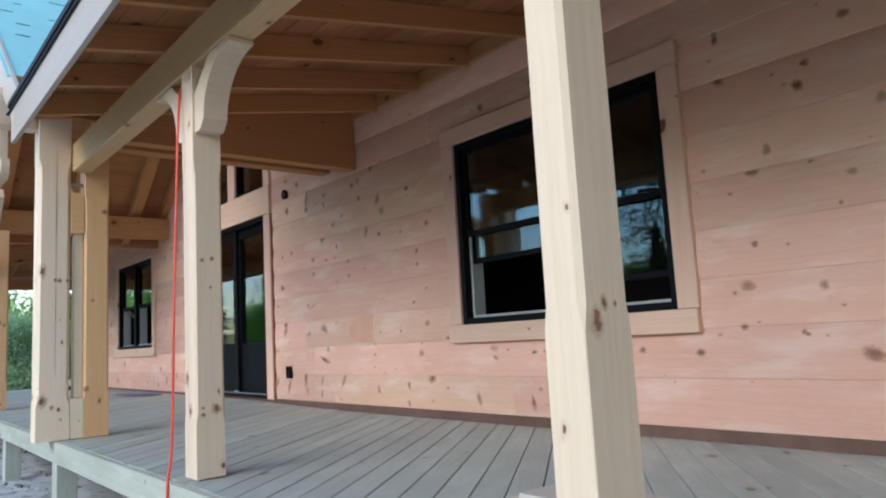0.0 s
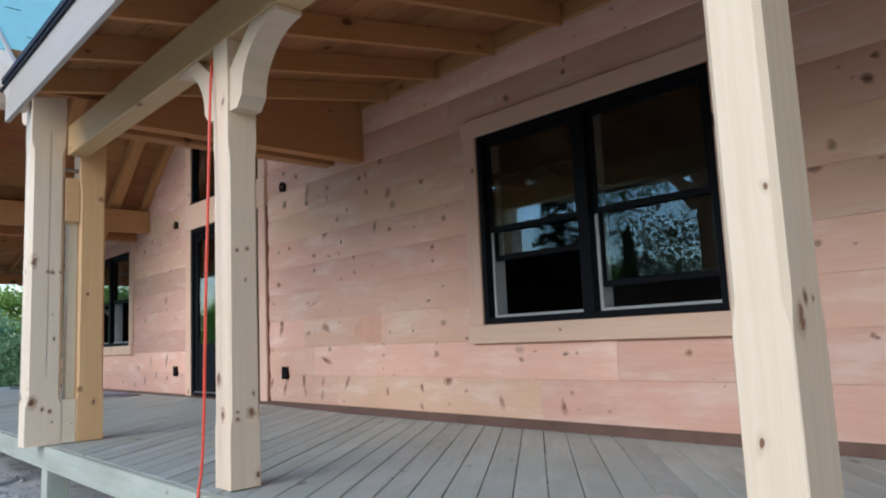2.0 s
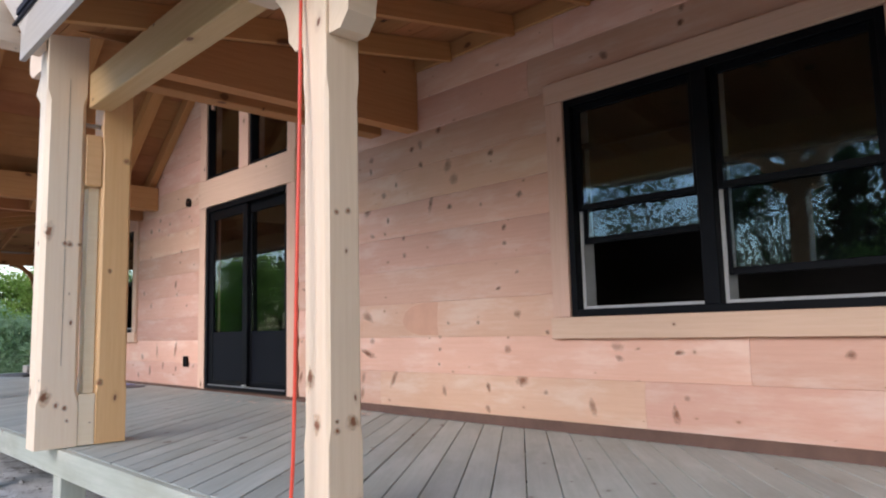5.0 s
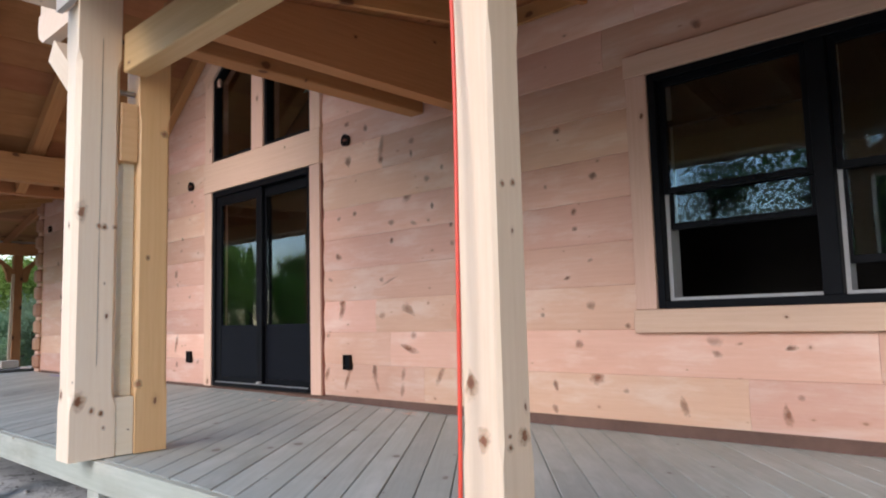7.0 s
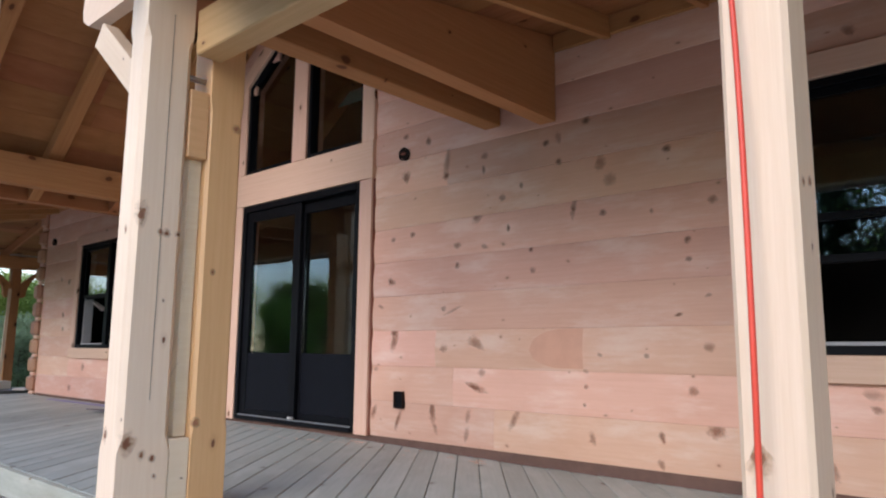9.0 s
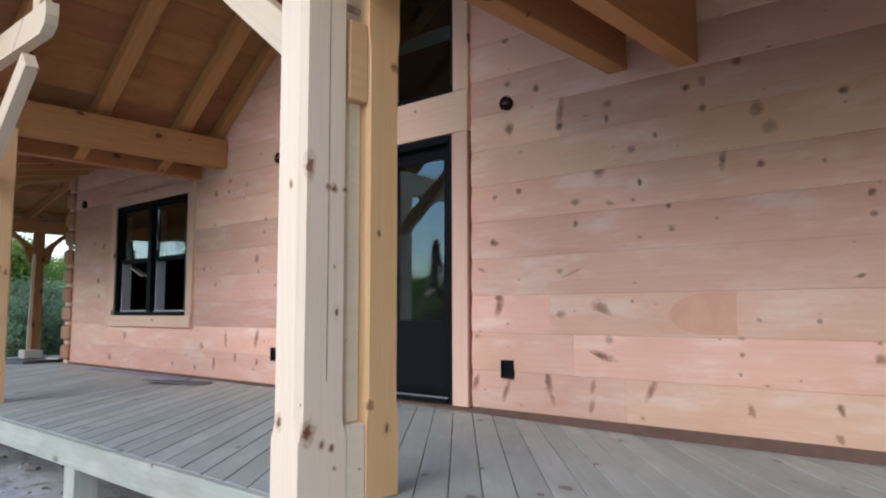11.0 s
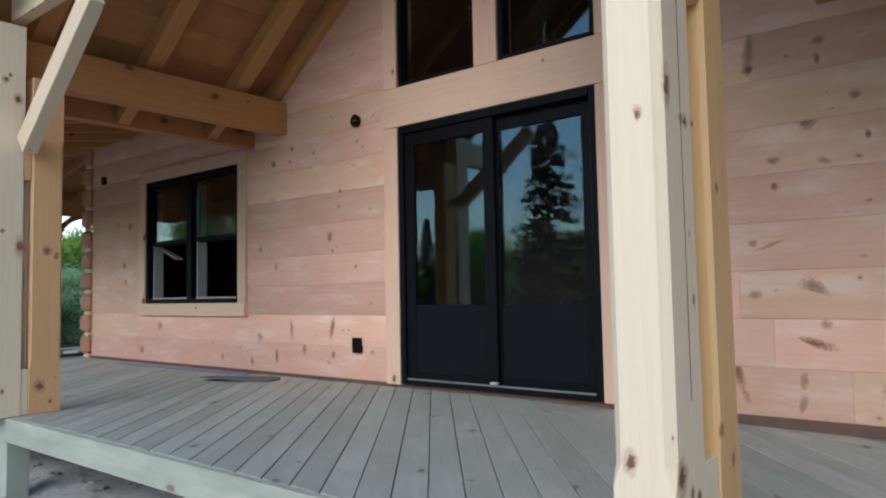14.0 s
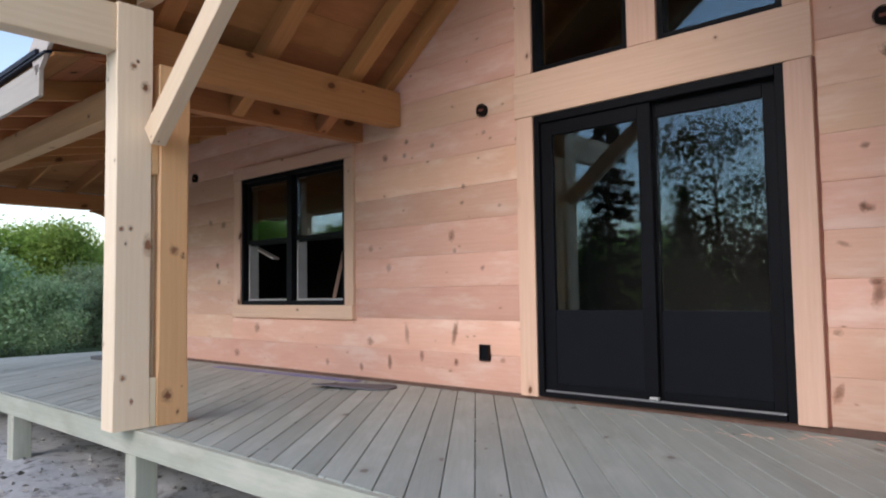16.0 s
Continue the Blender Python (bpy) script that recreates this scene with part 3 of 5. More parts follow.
# ---- porch frame ----
def turned_post(name, x0, x1, y0, y1, z0, z1, parent=None, label="", chamfer=0.016, stops=(0.28, 0.30), material=None):
    """A square post whose edges are stop-chamfered between the two stops."""
    w, d = x1 - x0, y1 - y0
    bm = bmesh.new()
    rings = []
    for s, c in ((0, 0.003), (stops[0], 0.003), (stops[0] + 0.06, chamfer), (z1 - z0 - stops[1] - 0.06, chamfer), (z1 - z0 - stops[1], 0.003), (z1 - z0, 0.003)):
        a, b = w / 2, d / 2
        # the post's own X runs upwards
        pts = [(-b + c, a), (-b, a - c), (-b, -a + c), (-b + c, -a), (b - c, -a), (b, -a + c), (b, a - c), (b - c, a)]
        rings.append([bm.verts.new((s, p, q)) for p, q in pts])
    for r0, r1 in zip(rings, rings[1:]):
        for i in range(8):
            bm.faces.new((r0[i], r0[(i + 1) % 8], r1[(i + 1) % 8], r1[i]))
    bm.faces.new(rings[0]), bm.faces.new(rings[-1])
    m = Matrix.Translation(((x0 + x1) / 2, (y0 + y1) / 2, z0)) @ Matrix(((0, 0, -1), (0, 1, 0), (1, 0, 0))).to_4x4()
    return link(name, bm, material or POST, parent, m, label)


def knee(parent, x0, x1, y_face, z_foot, z_head, run, sg):
    """A fat curved knee brace: hollow below, nosed foot, its back against post and beam."""
    w = 0.115
    yb = y_face + sg * run
    n = 10
    low = []
    for i in range(n + 1):
        a = math.pi / 2 * i / n
        low.append((y_face + sg * (w + (run - w) * (1 - math.cos(a))), z_foot + 0.05 + (z_head - z_foot - 0.05 - 0.02) * math.sin(a)))
    pts = [(y_face, z_foot), (y_face + sg * w * 0.6, z_foot), (y_face + sg * w, z_foot + 0.05)] + low[1:] + [(yb, z_head)]
    back = []
    for i in range(5):
        t = i / 4
        back.append((y_face + sg * (run - w * 1.5) * (1 - t) * 0.75, z_head - (z_head - z_foot - 0.2) * t))
    pts += back + [(y_face, z_foot + 0.12)]
    bm = prism(pts, x0, x1)
    return link("knee_brace", bm, POST, parent, None, "curved pine knee brace")


# deck level to plate
PLATE_Z0, PLATE_Z1 = 2.88, 3.10


def porch_post(x0, x1, y0, y1, label, plus=True, minus=True, group="porch posts", material=None, chamfer=0.012, foot=0.25):
    p = thing("porch_post", (x0 + x1) / 2, (y0 + y1) / 2, DECK_Z, label, "post", group)
    turned_post("shaft", x0, x1, y0, y1, DECK_Z + 0.002, PLATE_Z0 - 0.002, p, chamfer=chamfer, stops=(foot, 0.5), material=material)
    for ok, face, sg in ((plus, y1, 1), (minus, y0, -1)):
        if ok:
            knee(p, x0 + 0.012, x1 - 0.012, face + sg * 0.002, 2.53, PLATE_Z0 - 0.003, 0.43, sg)
    return p


porch_post(1.44, 1.585, 4.47, 4.615, "pale yellow pine porch post with knee braces and hanging cord")
porch_post(1.415, 1.588, 2.085, 2.205, "thick pale pine porch post with boards stacked behind", chamfer=0.014, foot=0.60)
# posts added out of view along the lengthened porch
for y in (-0.30, -2.68, -5.06, -7.44):
    porch_post(1.44, 1.585, y, y + 0.145, "pale pine porch post with curved knee braces, added out of view")
porch_post(1.58, 1.72, 15.88, 16.02, "slender pine porch post at the far deck edge", minus=False)


def paired_post(y0, label, front=(1.213, 1.438), rear=(1.536, 1.712), top=3.51, chamfer=0.024, cracked=True):
    """Two posts with blocking between them that carry one side of the entry gable."""
    y1 = y0 + 0.16
    a, b = front[1] + 0.002, rear[0] - 0.002
    p = thing("paired_post", (a + b) / 2, y0 + 0.08, DECK_Z, label, "post", "paired gable posts")
    turned_post("front_shaft", *front, y0, y1, DECK_Z + 0.002, top, p, "pale front shaft with stopped chamfers", chamfer, (0.26, 0.55), POST_LIT)
    turned_post("rear_shaft", *rear, y0, y1, DECK_Z + 0.002, PLATE_Z0 + 0.22, p, "yellow rear shaft", 0.014, (0.30, 0.4), POST_WARM)
    block("foot_block", a, b, y0 + 0.004, y1 - 0.004, DECK_Z + 0.002, DECK_Z + 0.30, POST_LIT, p, bevel=0.004)
    block("filler", a + 0.034, b, y0 + 0.045, y1 - 0.03, DECK_Z + 0.302, 2.40, POST_LIT, p, bevel=0.003)
    block("head_block", a, b, y0 + 0.004, y1 - 0.004, 2.40, 2.72, POST_WARM, p, bevel=0.004)
    bm = bmesh.new()
    bmesh.ops.create_cone(bm, cap_ends=True, segments=10, radius1=0.014, radius2=0.014, depth=b - a, matrix=Matrix.Translation(((a + b) / 2, y0 + 0.06, 2.79)) @ Matrix.Rotation(radians(90), 4, "Y"))
    link("bolt", bm, STEEL, p)
    if cracked:
        xc = front[0] + 0.125
        link("drying_crack", extruded([(-0.0009, -0.0012), (0.0009, -0.0012), (0.0002, 0.0006)], 1.72), CRACK, p, Matrix.Translation((xc, y0 - 0.0001, 1.32)) @ Matrix(((0, 1, 0), (0, 0, -1), (1, 0, 0))).to_4x4() @ Matrix.Rotation(radians(180), 4, "X"), "thin dark drying crack")
    return p


POST_B, POST_A = 7.01, 11.44
paired_post(POST_B, "paired pale pine gable posts with blocking on the deck edge")
paired_post(POST_A, "paired yellow pine gable posts with blocking beside the far window", (1.205, 1.425), (1.470, 1.672), 3.43, 0.007, False)


def hammer_truss():
    """Braces, hammer beams and hammer posts between the paired posts."""
    for y, sg, xa, xb, low in ((POST_B + 0.16, 1, 1.442, 1.532, 0.05), (POST_A, -1, 1.375, 1.468, 0.0)):
        xm = (xa + xb) / 2
        t = thing("hammer_truss_half", 1.495, y, 2.5, "pine hammer-beam half truss between the paired posts", "timber truss", "hammer-beam truss")
        yb = y + sg * (1.36 - 2 * low)
        timber("brace", (xm, y + sg * 0.04, 2.62 - low), (xm, y + sg * 0.98, 3.38 - low), xb - xa, 0.15, POST, t, "diagonal pine brace")
        # hammer beam with rounded nose
        z0, z1 = 3.49 - low, 3.70 - low
        pts = [(y - sg * 0.14, z0), (yb - sg * 0.10, z0), (yb - sg * 0.02, z0 + 0.05), (yb, z0 + 0.12), (yb - sg * 0.01, z1), (y - sg * 0.14, z1)]
        link("hammer_beam", prism(pts, xa + 0.004, xb - 0.004), POST, t, None, "short hammer beam with rounded nose")
        yp = y + sg * 1.16
        timber("hammer_post", (xm, yp, z1), (xm, yp, gable_z(yp) + 0.02), 0.13, xb - xa - 0.01, POST, t)


hammer_truss()


# beams
def beam(name, p0, p1, w, d, label, material=SHADED_RAFTER, group=""):
    return tagged(timber(name, p0, p1, w, d, material, None, bevel=0.006), label, "beam", group)


# the near beam runs on unseen with the added porch length
for y0, y1 in ((-8.6, POST_B + 0.001), (POST_A + 0.161, 17.7)):
    beam("plate_beam", (1.51, y0, (PLATE_Z0 + PLATE_Z1) / 2), (1.51, y1 - 0.005, (PLATE_Z0 + PLATE_Z1) / 2), 0.13, PLATE_Z1 - PLATE_Z0, "pine plate beam along the porch post tops", SHADED_PLATE, "plate beams")
beam("gable_beam", (1.715, 7.055, 3.255), (WALL - 0.002, 7.055, 3.255), 0.14, 0.30, "heavy pine beam from paired posts to the wall", group="gable beams")
beam("gable_beam", (1.44, 11.68, 3.255), (WALL - 0.002, 11.68, 3.255), 0.14, 0.30, "heavy orange pine beam from paired posts to the wall", group="gable beams")
for y, z in ((POST_B + 0.08, 3.335), (POST_A + 0.085, 3.275)):
    beam("outrigger_beam", (0.40, y, z), (1.203, y, z), 0.14, 0.29, "heavy pine outrigger beam jutting from the front post", POST, "outrigger beams")


# low porch rafters, gable rafters, ceilings
def hip_x(y):
    """Where the hip of the far corner crosses y."""
    return WALL - max(0.0, y - 15.55) * 2.74 / 2.33


def shed_bay(y0, y1, first, step):
    rows = []
    y = first
    while y0 + 0.05 < y < y1 - 0.05:
        rows.append(y)
        y += step
    for y in rows:
        tagged(timber("rafter", (1.03, y, shed_z(1.03) + 0.07), (hip_x(y) - 0.04, y, shed_z(hip_x(y) - 0.04) + 0.07), 0.042, 0.142, SHADED_RAFTER, None, bevel=0.002), "pine porch rafter under the boarded roof", "rafter", "porch rafters")


shed_bay(-8.6, 6.55, 6.12, -0.62)
shed_bay(12.2, 17.7, 12.62, 0.62)


def verge_board(y0, y1, label):
    """Deep board that closes the end of a low roof: level below, sloping above."""
    bm = bmesh.new()
    pts = [(1.60, 3.045), (WALL - 0.002, 3.045), (WALL - 0.002, shed_z(WALL) + 0.138), (1.60, shed_z(1.60) + 0.138)]
    a, b = [bm.verts.new((x, y0, z)) for x, z in pts], [bm.verts.new((x, y1, z)) for x, z in pts]
    for i in range(4):
        bm.faces.new((a[i], a[(i + 1) % 4], b[(i + 1) % 4], b[i]))
    bm.faces.new(a[::-1]), bm.faces.new(b)
    return tagged(link("verge_board", bm, SHADED_RAFTER), label, "beam", "verge boards")


verge_board(6.53, 6.65, "deep pine verge board closing the low porch roof")
verge_board(12.12, 12.23, "deep pine verge board closing the far porch roof")

for y0, y1 in ((-8.7, 6.52), (12.24, 15.54)):
    tagged(timber("ledger_board", (WALL - 0.021, y0, 3.575), (WALL - 0.021, y1, 3.575), 0.034, 0.122, SHADED_RAFTER), "pine ledger board where the porch roof meets the wall", "ledger", kind="structure")

GABLE_X = (1.62, 2.46, 3.29)
for x in (1.09, *GABLE_X, WALL - 0.045):
    for sg in (-1, 1):
        w = 0.09 if x > 3.5 or x < 1.2 else 0.14
        y_tail = MID + (2.79 if sg > 0 and 1.2 < x < 3.5 else sg * 2.62)
        tagged(timber("gable_rafter", (x, y_tail, gable_z(y_tail) + 0.0875), (x, MID + sg * 0.03, gable_z(MID + sg * 0.03) + 0.0875), w, 0.14, SHADED_RAFTER, None, bevel=0.004), "pine rafter under the boarded entry gable", "rafter", "gable rafters")
for x in GABLE_X[1:]:
    tagged(timber("rafter_tail", (x - 0.05, 11.752, 3.325), (x - 0.05, 12.116, 3.10), 0.10, 0.12, SHADED_RAFTER, None, bevel=0.003), "short pine rafter tail between heavy beam and verge board", "rafter", "rafter tails")
tagged(timber("ridge_beam", (0.99, MID, gable_z(MID) - 0.06), (WALL - 0.002, MID, gable_z(MID) - 0.06), 0.14, 0.24, SHADED_RAFTER), "pine ridge beam of the entry gable", "beam")


def island_wood(source, name):
    """The same timber for many boards in one mesh: varied by island instead of by object."""
    m = source.copy()
    m.name = name
    n, l = m.node_tree.nodes, m.node_tree.links
    geo = n.new("ShaderNodeNewGeometry")
    for k in [x for x in l if x.from_node.type == "OBJECT_INFO"]:
        l.new(geo.outputs["Random Per Island"], k.to_socket)
    return m


SHADED_CEILING_BOARDS = island_wood(SHADED_CEILING, "ceiling_boards_pine")


def ceilings():
    # low roofs: boards run along y
    # the near ceiling runs on unseen with the added porch length
    for k, (y0, y1) in enumerate(((-8.7, 6.74), (11.88, 18.1))):
        bm = bmesh.new()
        x = 1.0
        w = 0.19
        rng = random.Random(5 + k)
        while x < WALL - 0.01:
            x2 = min(x + w, WALL)
            y = y0
            y_end = min(y1, 15.55 + (WALL - (x + x2) / 2) * 2.33 / 2.74)
            while y < y_end - 0.01:
                y2 = min(y_end, y + rng.uniform(2.0, 3.9))
                za, zb = shed_z(x) + 0.1435, shed_z(x2) + 0.1435
                v = [bm.verts.new(p) for p in ((x, y, za), (x2 - 0.004, y, zb), (x2 - 0.004, y2 - 0.003, zb), (x, y2 - 0.003, za))]
                u = [bm.verts.new((p.co.x, p.co.y, p.co.z + 0.02)) for p in v]
                bm.faces.new(v), bm.faces.new(u[::-1])
                for i in range(4):
                    bm.faces.new((v[i], v[(i + 1) % 4], u[(i + 1) % 4], u[i]))
                y = y2
            x = x2
        # the mesh lies turned, so that the grain follows the boards
        turn = Matrix.Rotation(radians(90), 4, "Z")
        bmesh.ops.transform(bm, matrix=turn.inverted(), verts=bm.verts)
        tagged(link("ceiling_porch", bm, SHADED_CEILING_BOARDS, None, turn), "knotty pine boards on the porch rafters, roof shade in their brown", "ceiling", kind="structure")
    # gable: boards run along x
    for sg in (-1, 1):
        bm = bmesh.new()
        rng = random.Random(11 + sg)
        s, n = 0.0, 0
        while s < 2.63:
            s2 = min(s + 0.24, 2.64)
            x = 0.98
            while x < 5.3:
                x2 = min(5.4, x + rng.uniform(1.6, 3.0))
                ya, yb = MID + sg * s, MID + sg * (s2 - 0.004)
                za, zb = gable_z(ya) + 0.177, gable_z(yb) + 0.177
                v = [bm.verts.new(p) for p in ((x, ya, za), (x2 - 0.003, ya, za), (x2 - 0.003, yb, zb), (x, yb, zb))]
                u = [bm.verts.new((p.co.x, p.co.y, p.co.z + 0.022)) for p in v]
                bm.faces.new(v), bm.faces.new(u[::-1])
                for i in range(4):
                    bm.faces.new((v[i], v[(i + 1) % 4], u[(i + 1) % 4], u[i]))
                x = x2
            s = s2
        tagged(link("ceiling_gable", bm, SHADED_CEILING_BOARDS), "knotty pine boards under the entry gable, roof shade in their orange-brown", "ceiling", kind="structure")


ceilings()


# ---- roofs ----
def roofs():
    # near roof lengthened out of view, to keep low sky off wall and posts
    for y0, y1 in ((-8.75, 6.72), (11.92, 17.88)):
        bm = bmesh.new()
        pts = [(0.955, shed_z(0.955) + 0.166), (WALL + 0.2, shed_z(WALL + 0.2) + 0.166), (WALL + 0.2, shed_z(WALL + 0.2) + 0.18), (0.955, shed_z(0.955) + 0.18)]
        a, b = [bm.verts.new((x, y0, z)) for x, z in pts], [bm.verts.new((x, y1, z)) for x, z in pts]
        for i in range(4):
            bm.faces.new((a[i], a[(i + 1) % 4], b[(i + 1) % 4], b[i]))
        bm.faces.new(a[::-1]), bm.faces.new(b)
        tagged(link("roof_porch", bm, DRIP), "dark covering on the low porch roof", "roof", kind="structure")
        zf = 3.065 if y0 < 0 else 3.03
        tagged(timber("fascia", (0.985, y0 if y0 < 0 else 12.05, zf), (0.985, y1 if y1 > 9 else 6.60, zf), 0.028, 0.245 if y0 < 0 else 0.21, FASCIA, None, bevel=0.002), "pale fascia board along the porch eave", "fascia", kind="structure")
        tagged(block("drip_edge", 0.945, 0.969, y0 if y0 < 0 else 12.05, y1 if y1 > 9 else 6.60, 3.188, 3.222, DRIP), "black metal drip edge on the porch eave", "drip edge", kind="structure")
    for sg in (-1, 1):
        y_t = MID + sg * 2.66
        top = 0.205
        pts = [(MID, gable_z(MID) + top), (y_t, gable_z(y_t) + top), (y_t, gable_z(y_t) + top + 0.016), (MID, gable_z(MID) + top + 0.016)]
        r = tagged(link("roof_gable", prism(pts, 0.945, 5.4), MEMBRANE), "bright teal underlayment on the entry gable roof", "roof", kind="structure")
        # boards added in the valley between gable and low roof, shutting out sky
        yc = MID + sg * 2.675
        tagged(block("valley_board", 1.002, WALL - 0.004, yc - 0.012, yc + 0.012, 3.20, gable_z(y_t) + top + 0.012, SHADED_CEILING), "added brown pine board shutting sky out of the roof valley", "trim", kind="structure")
        # lapped seams and staple lines of the sheet
        for k in range(8):
            s = 0.25 + k * 0.30
            y = MID + sg * s
            z = gable_z(y) + top + 0.018
            bm = bmesh.new()
            rng = random.Random(40 + k)
            x = 1.05 + rng.random() * 0.3
            while x < 5.2:
                ln = rng.uniform(0.05, 0.16)
                add_box(bm, x, x + ln, -0.006, 0.006, 0, 0.003)
                x += rng.uniform(0.35, 0.8)
            link("seam_line", bm, SEAM, r, Matrix.Translation((0, y, z)) @ Matrix.Rotation(-sg * math.atan(PITCH), 4, "X"), "dark staple dashes")
        # rake board at the front edge
        ya, yb = MID + sg * 2.86, MID + sg * 0.0
        tagged(timber("rake_board", (0.985, ya, gable_z(ya) + 0.075), (0.985, yb, gable_z(yb) + 0.075), 0.028, 0.25, WHITE, None, bevel=0.002), "pale rake board on the front of the entry gable", "rake board", kind="structure")


roofs()


# ---- wraparound end of the porch ----
def far_end():
    p = thing("porch_post", 3.90, 17.37, DECK_Z, "pine porch post with curved braces beyond the house corner, coloured dark as backlit", "post", "porch posts")
    # shaft and braces take the dark ceiling pine for their backlit shade
    turned_post("shaft", 3.83, 3.97, 17.30, 17.44, DECK_Z + 0.002, 2.84, p, chamfer=0.01, material=SHADED_CEILING)
    for sg in (-1, 1):
        pts = []
        n = 10
        run, zf, zh, w = 0.50, 2.36, 2.838, 0.10
        bm = bmesh.new()
        for i in range(n + 1):
            a = math.pi / 2 * i / n
            pts.append((3.90 + sg * (0.07 + w + (run - w) * (1 - math.cos(a))), zf + 0.05 + (zh - zf - 0.07) * math.sin(a)))
        pts = [(3.90 + sg * 0.071, zf), (3.90 + sg * (0.07 + w * 0.7), zf)] + pts + [(3.90 + sg * (0.07 + run), zh), (3.90 + sg * 0.36, zh), (3.90 + sg * 0.071, zh - 0.25)]
        a, b = [bm.verts.new((x, 17.32, z)) for x, z in pts], [bm.verts.new((x, 17.42, z)) for x, z in pts]
        k = len(pts)
        for i in range(k):
            bm.faces.new((a[i], a[(i + 1) % k], b[(i + 1) % k], b[i]))
        bm.faces.new(a[::-1]), bm.faces.new(b)
        link("knee_brace", bm, SHADED_CEILING, p, None, "curved pine knee brace")
    beam("plate_beam", (1.58, 17.37, 2.95), (8.0, 17.37, 2.95), 0.13, 0.21, "pine plate beam along the end of the porch", SHADED_RAFTER, "plate beams")
    tagged(timber("fascia", (1.0, 17.90, 3.065), (9.0, 17.90, 3.065), 0.028, 0.245, WHITE), "pale fascia at the end of the porch", "fascia", kind="structure")
    # low roof over the end, hipped into the front one
    for k in range(12):
        x = 1.95 + 0.62 * k
        y0 = 15.56 if x > WALL else 15.55 + (WALL - x) * 2.33 / 2.74
        za = shed_z(hip_x(y0)) + 0.07
        tagged(timber("rafter", (x, y0, za), (x, 17.86, shed_z(1.03) + 0.07), 0.042, 0.142, SHADED_RAFTER), "pine porch rafter under the boarded roof", "rafter", "porch rafters")
    tagged(timber("hip_rafter", (WALL - 0.03, 15.57, shed_z(WALL) + 0.06), (1.03, 17.86, shed_z(1.03) + 0.06), 0.05, 0.16, SHADED_RAFTER), "pine hip rafter at the porch corner", "rafter", "porch rafters")
    bm = bmesh.new()
    y = 15.55
    while y < 17.9:
        y2 = min(y + 0.16, 17.92)
        xa, xb = hip_x(y), hip_x(y2)
        za, zb = shed_z(xa) + 0.1435, shed_z(xb) + 0.1435
        v = [bm.verts.new(p) for p in (((xa + xb) / 2, y, za), (9.0, y, za), (9.0, y2 - 0.004, zb), ((xa + xb) / 2, y2 - 0.004, zb))]
        u = [bm.verts.new(q.co + Vector((0, 0, 0.02))) for q in v]
        bm.faces.new(v), bm.faces.new(u[::-1])
        for i in range(4):
            bm.faces.new((v[i], v[(i + 1) % 4], u[(i + 1) % 4], u[i]))
        y = y2
    tagged(link("ceiling_end", bm, SHADED_CEILING_BOARDS), "knotty pine boards over the end of the porch, roof shade in their brown", "ceiling", kind="structure")
    bm = bmesh.new()
    top = [bm.verts.new(p) for p in ((WALL + 0.05, 15.5, shed_z(WALL) + 0.175), (0.95, 17.94, shed_z(0.95) + 0.175), (9.0, 17.94, shed_z(0.95) + 0.175), (9.0, 15.5, shed_z(WALL) + 0.175))]
    up = [bm.verts.new(q.co + Vector((0, 0, 0.02))) for q in top]
    bm.faces.new(top), bm.faces.new(up[::-1])
    for i in range(4):
        bm.faces.new((top[i], top[(i + 1) % 4], up[(i + 1) % 4], up[i]))
    tagged(link("roof_end", bm, DRIP), "dark covering on the roof over the end of the porch", "roof", kind="structure")


far_end()


def log_corner():
    """Butt-and-pass log ends that stick out at the house corner."""
    rng = random.Random(64)
    z = BASE
    while z < 3.5:
        bm = bmesh.new()
        add_box(bm, WALL - 0.06 - rng.uniform(0, 0.015), WALL + 0.03, Y_HI - 0.02, Y_HI + 0.17 + rng.uniform(0, 0.03), z + 0.028, z + COURSE - 0.026, 0.035)
        link("log_end", bm, ENDGRAIN, WALL_OB)
        tongue = bmesh.new()
        add_box(tongue, WALL - 0.04, WALL + 0.02, Y_HI - 0.015, Y_HI + 0.12, z - 0.022, z + 0.024, 0.010)
        link("log_end", tongue, TRIM, WALL_OB)
        z += COURSE


log_corner()


# ---- deck structure ----
DIR = Vector((1, 0.838, 0)).normalized()
NRM = Vector((-DIR.y, DIR.x, 0))
# deck carried on unseen below the added length of roof
DECK_X1, DECK_Y0, DECK_Y1 = WALL + 0.012, -8.4, 17.9


def deck_sag(x, y):
    """How far the boards sink towards the wall on the near side of the door."""
    return -0.036 * min(1, max(0, (x - 1.27) / 2.48)) * min(1, max(0, (9.2 - y) / 2.4))


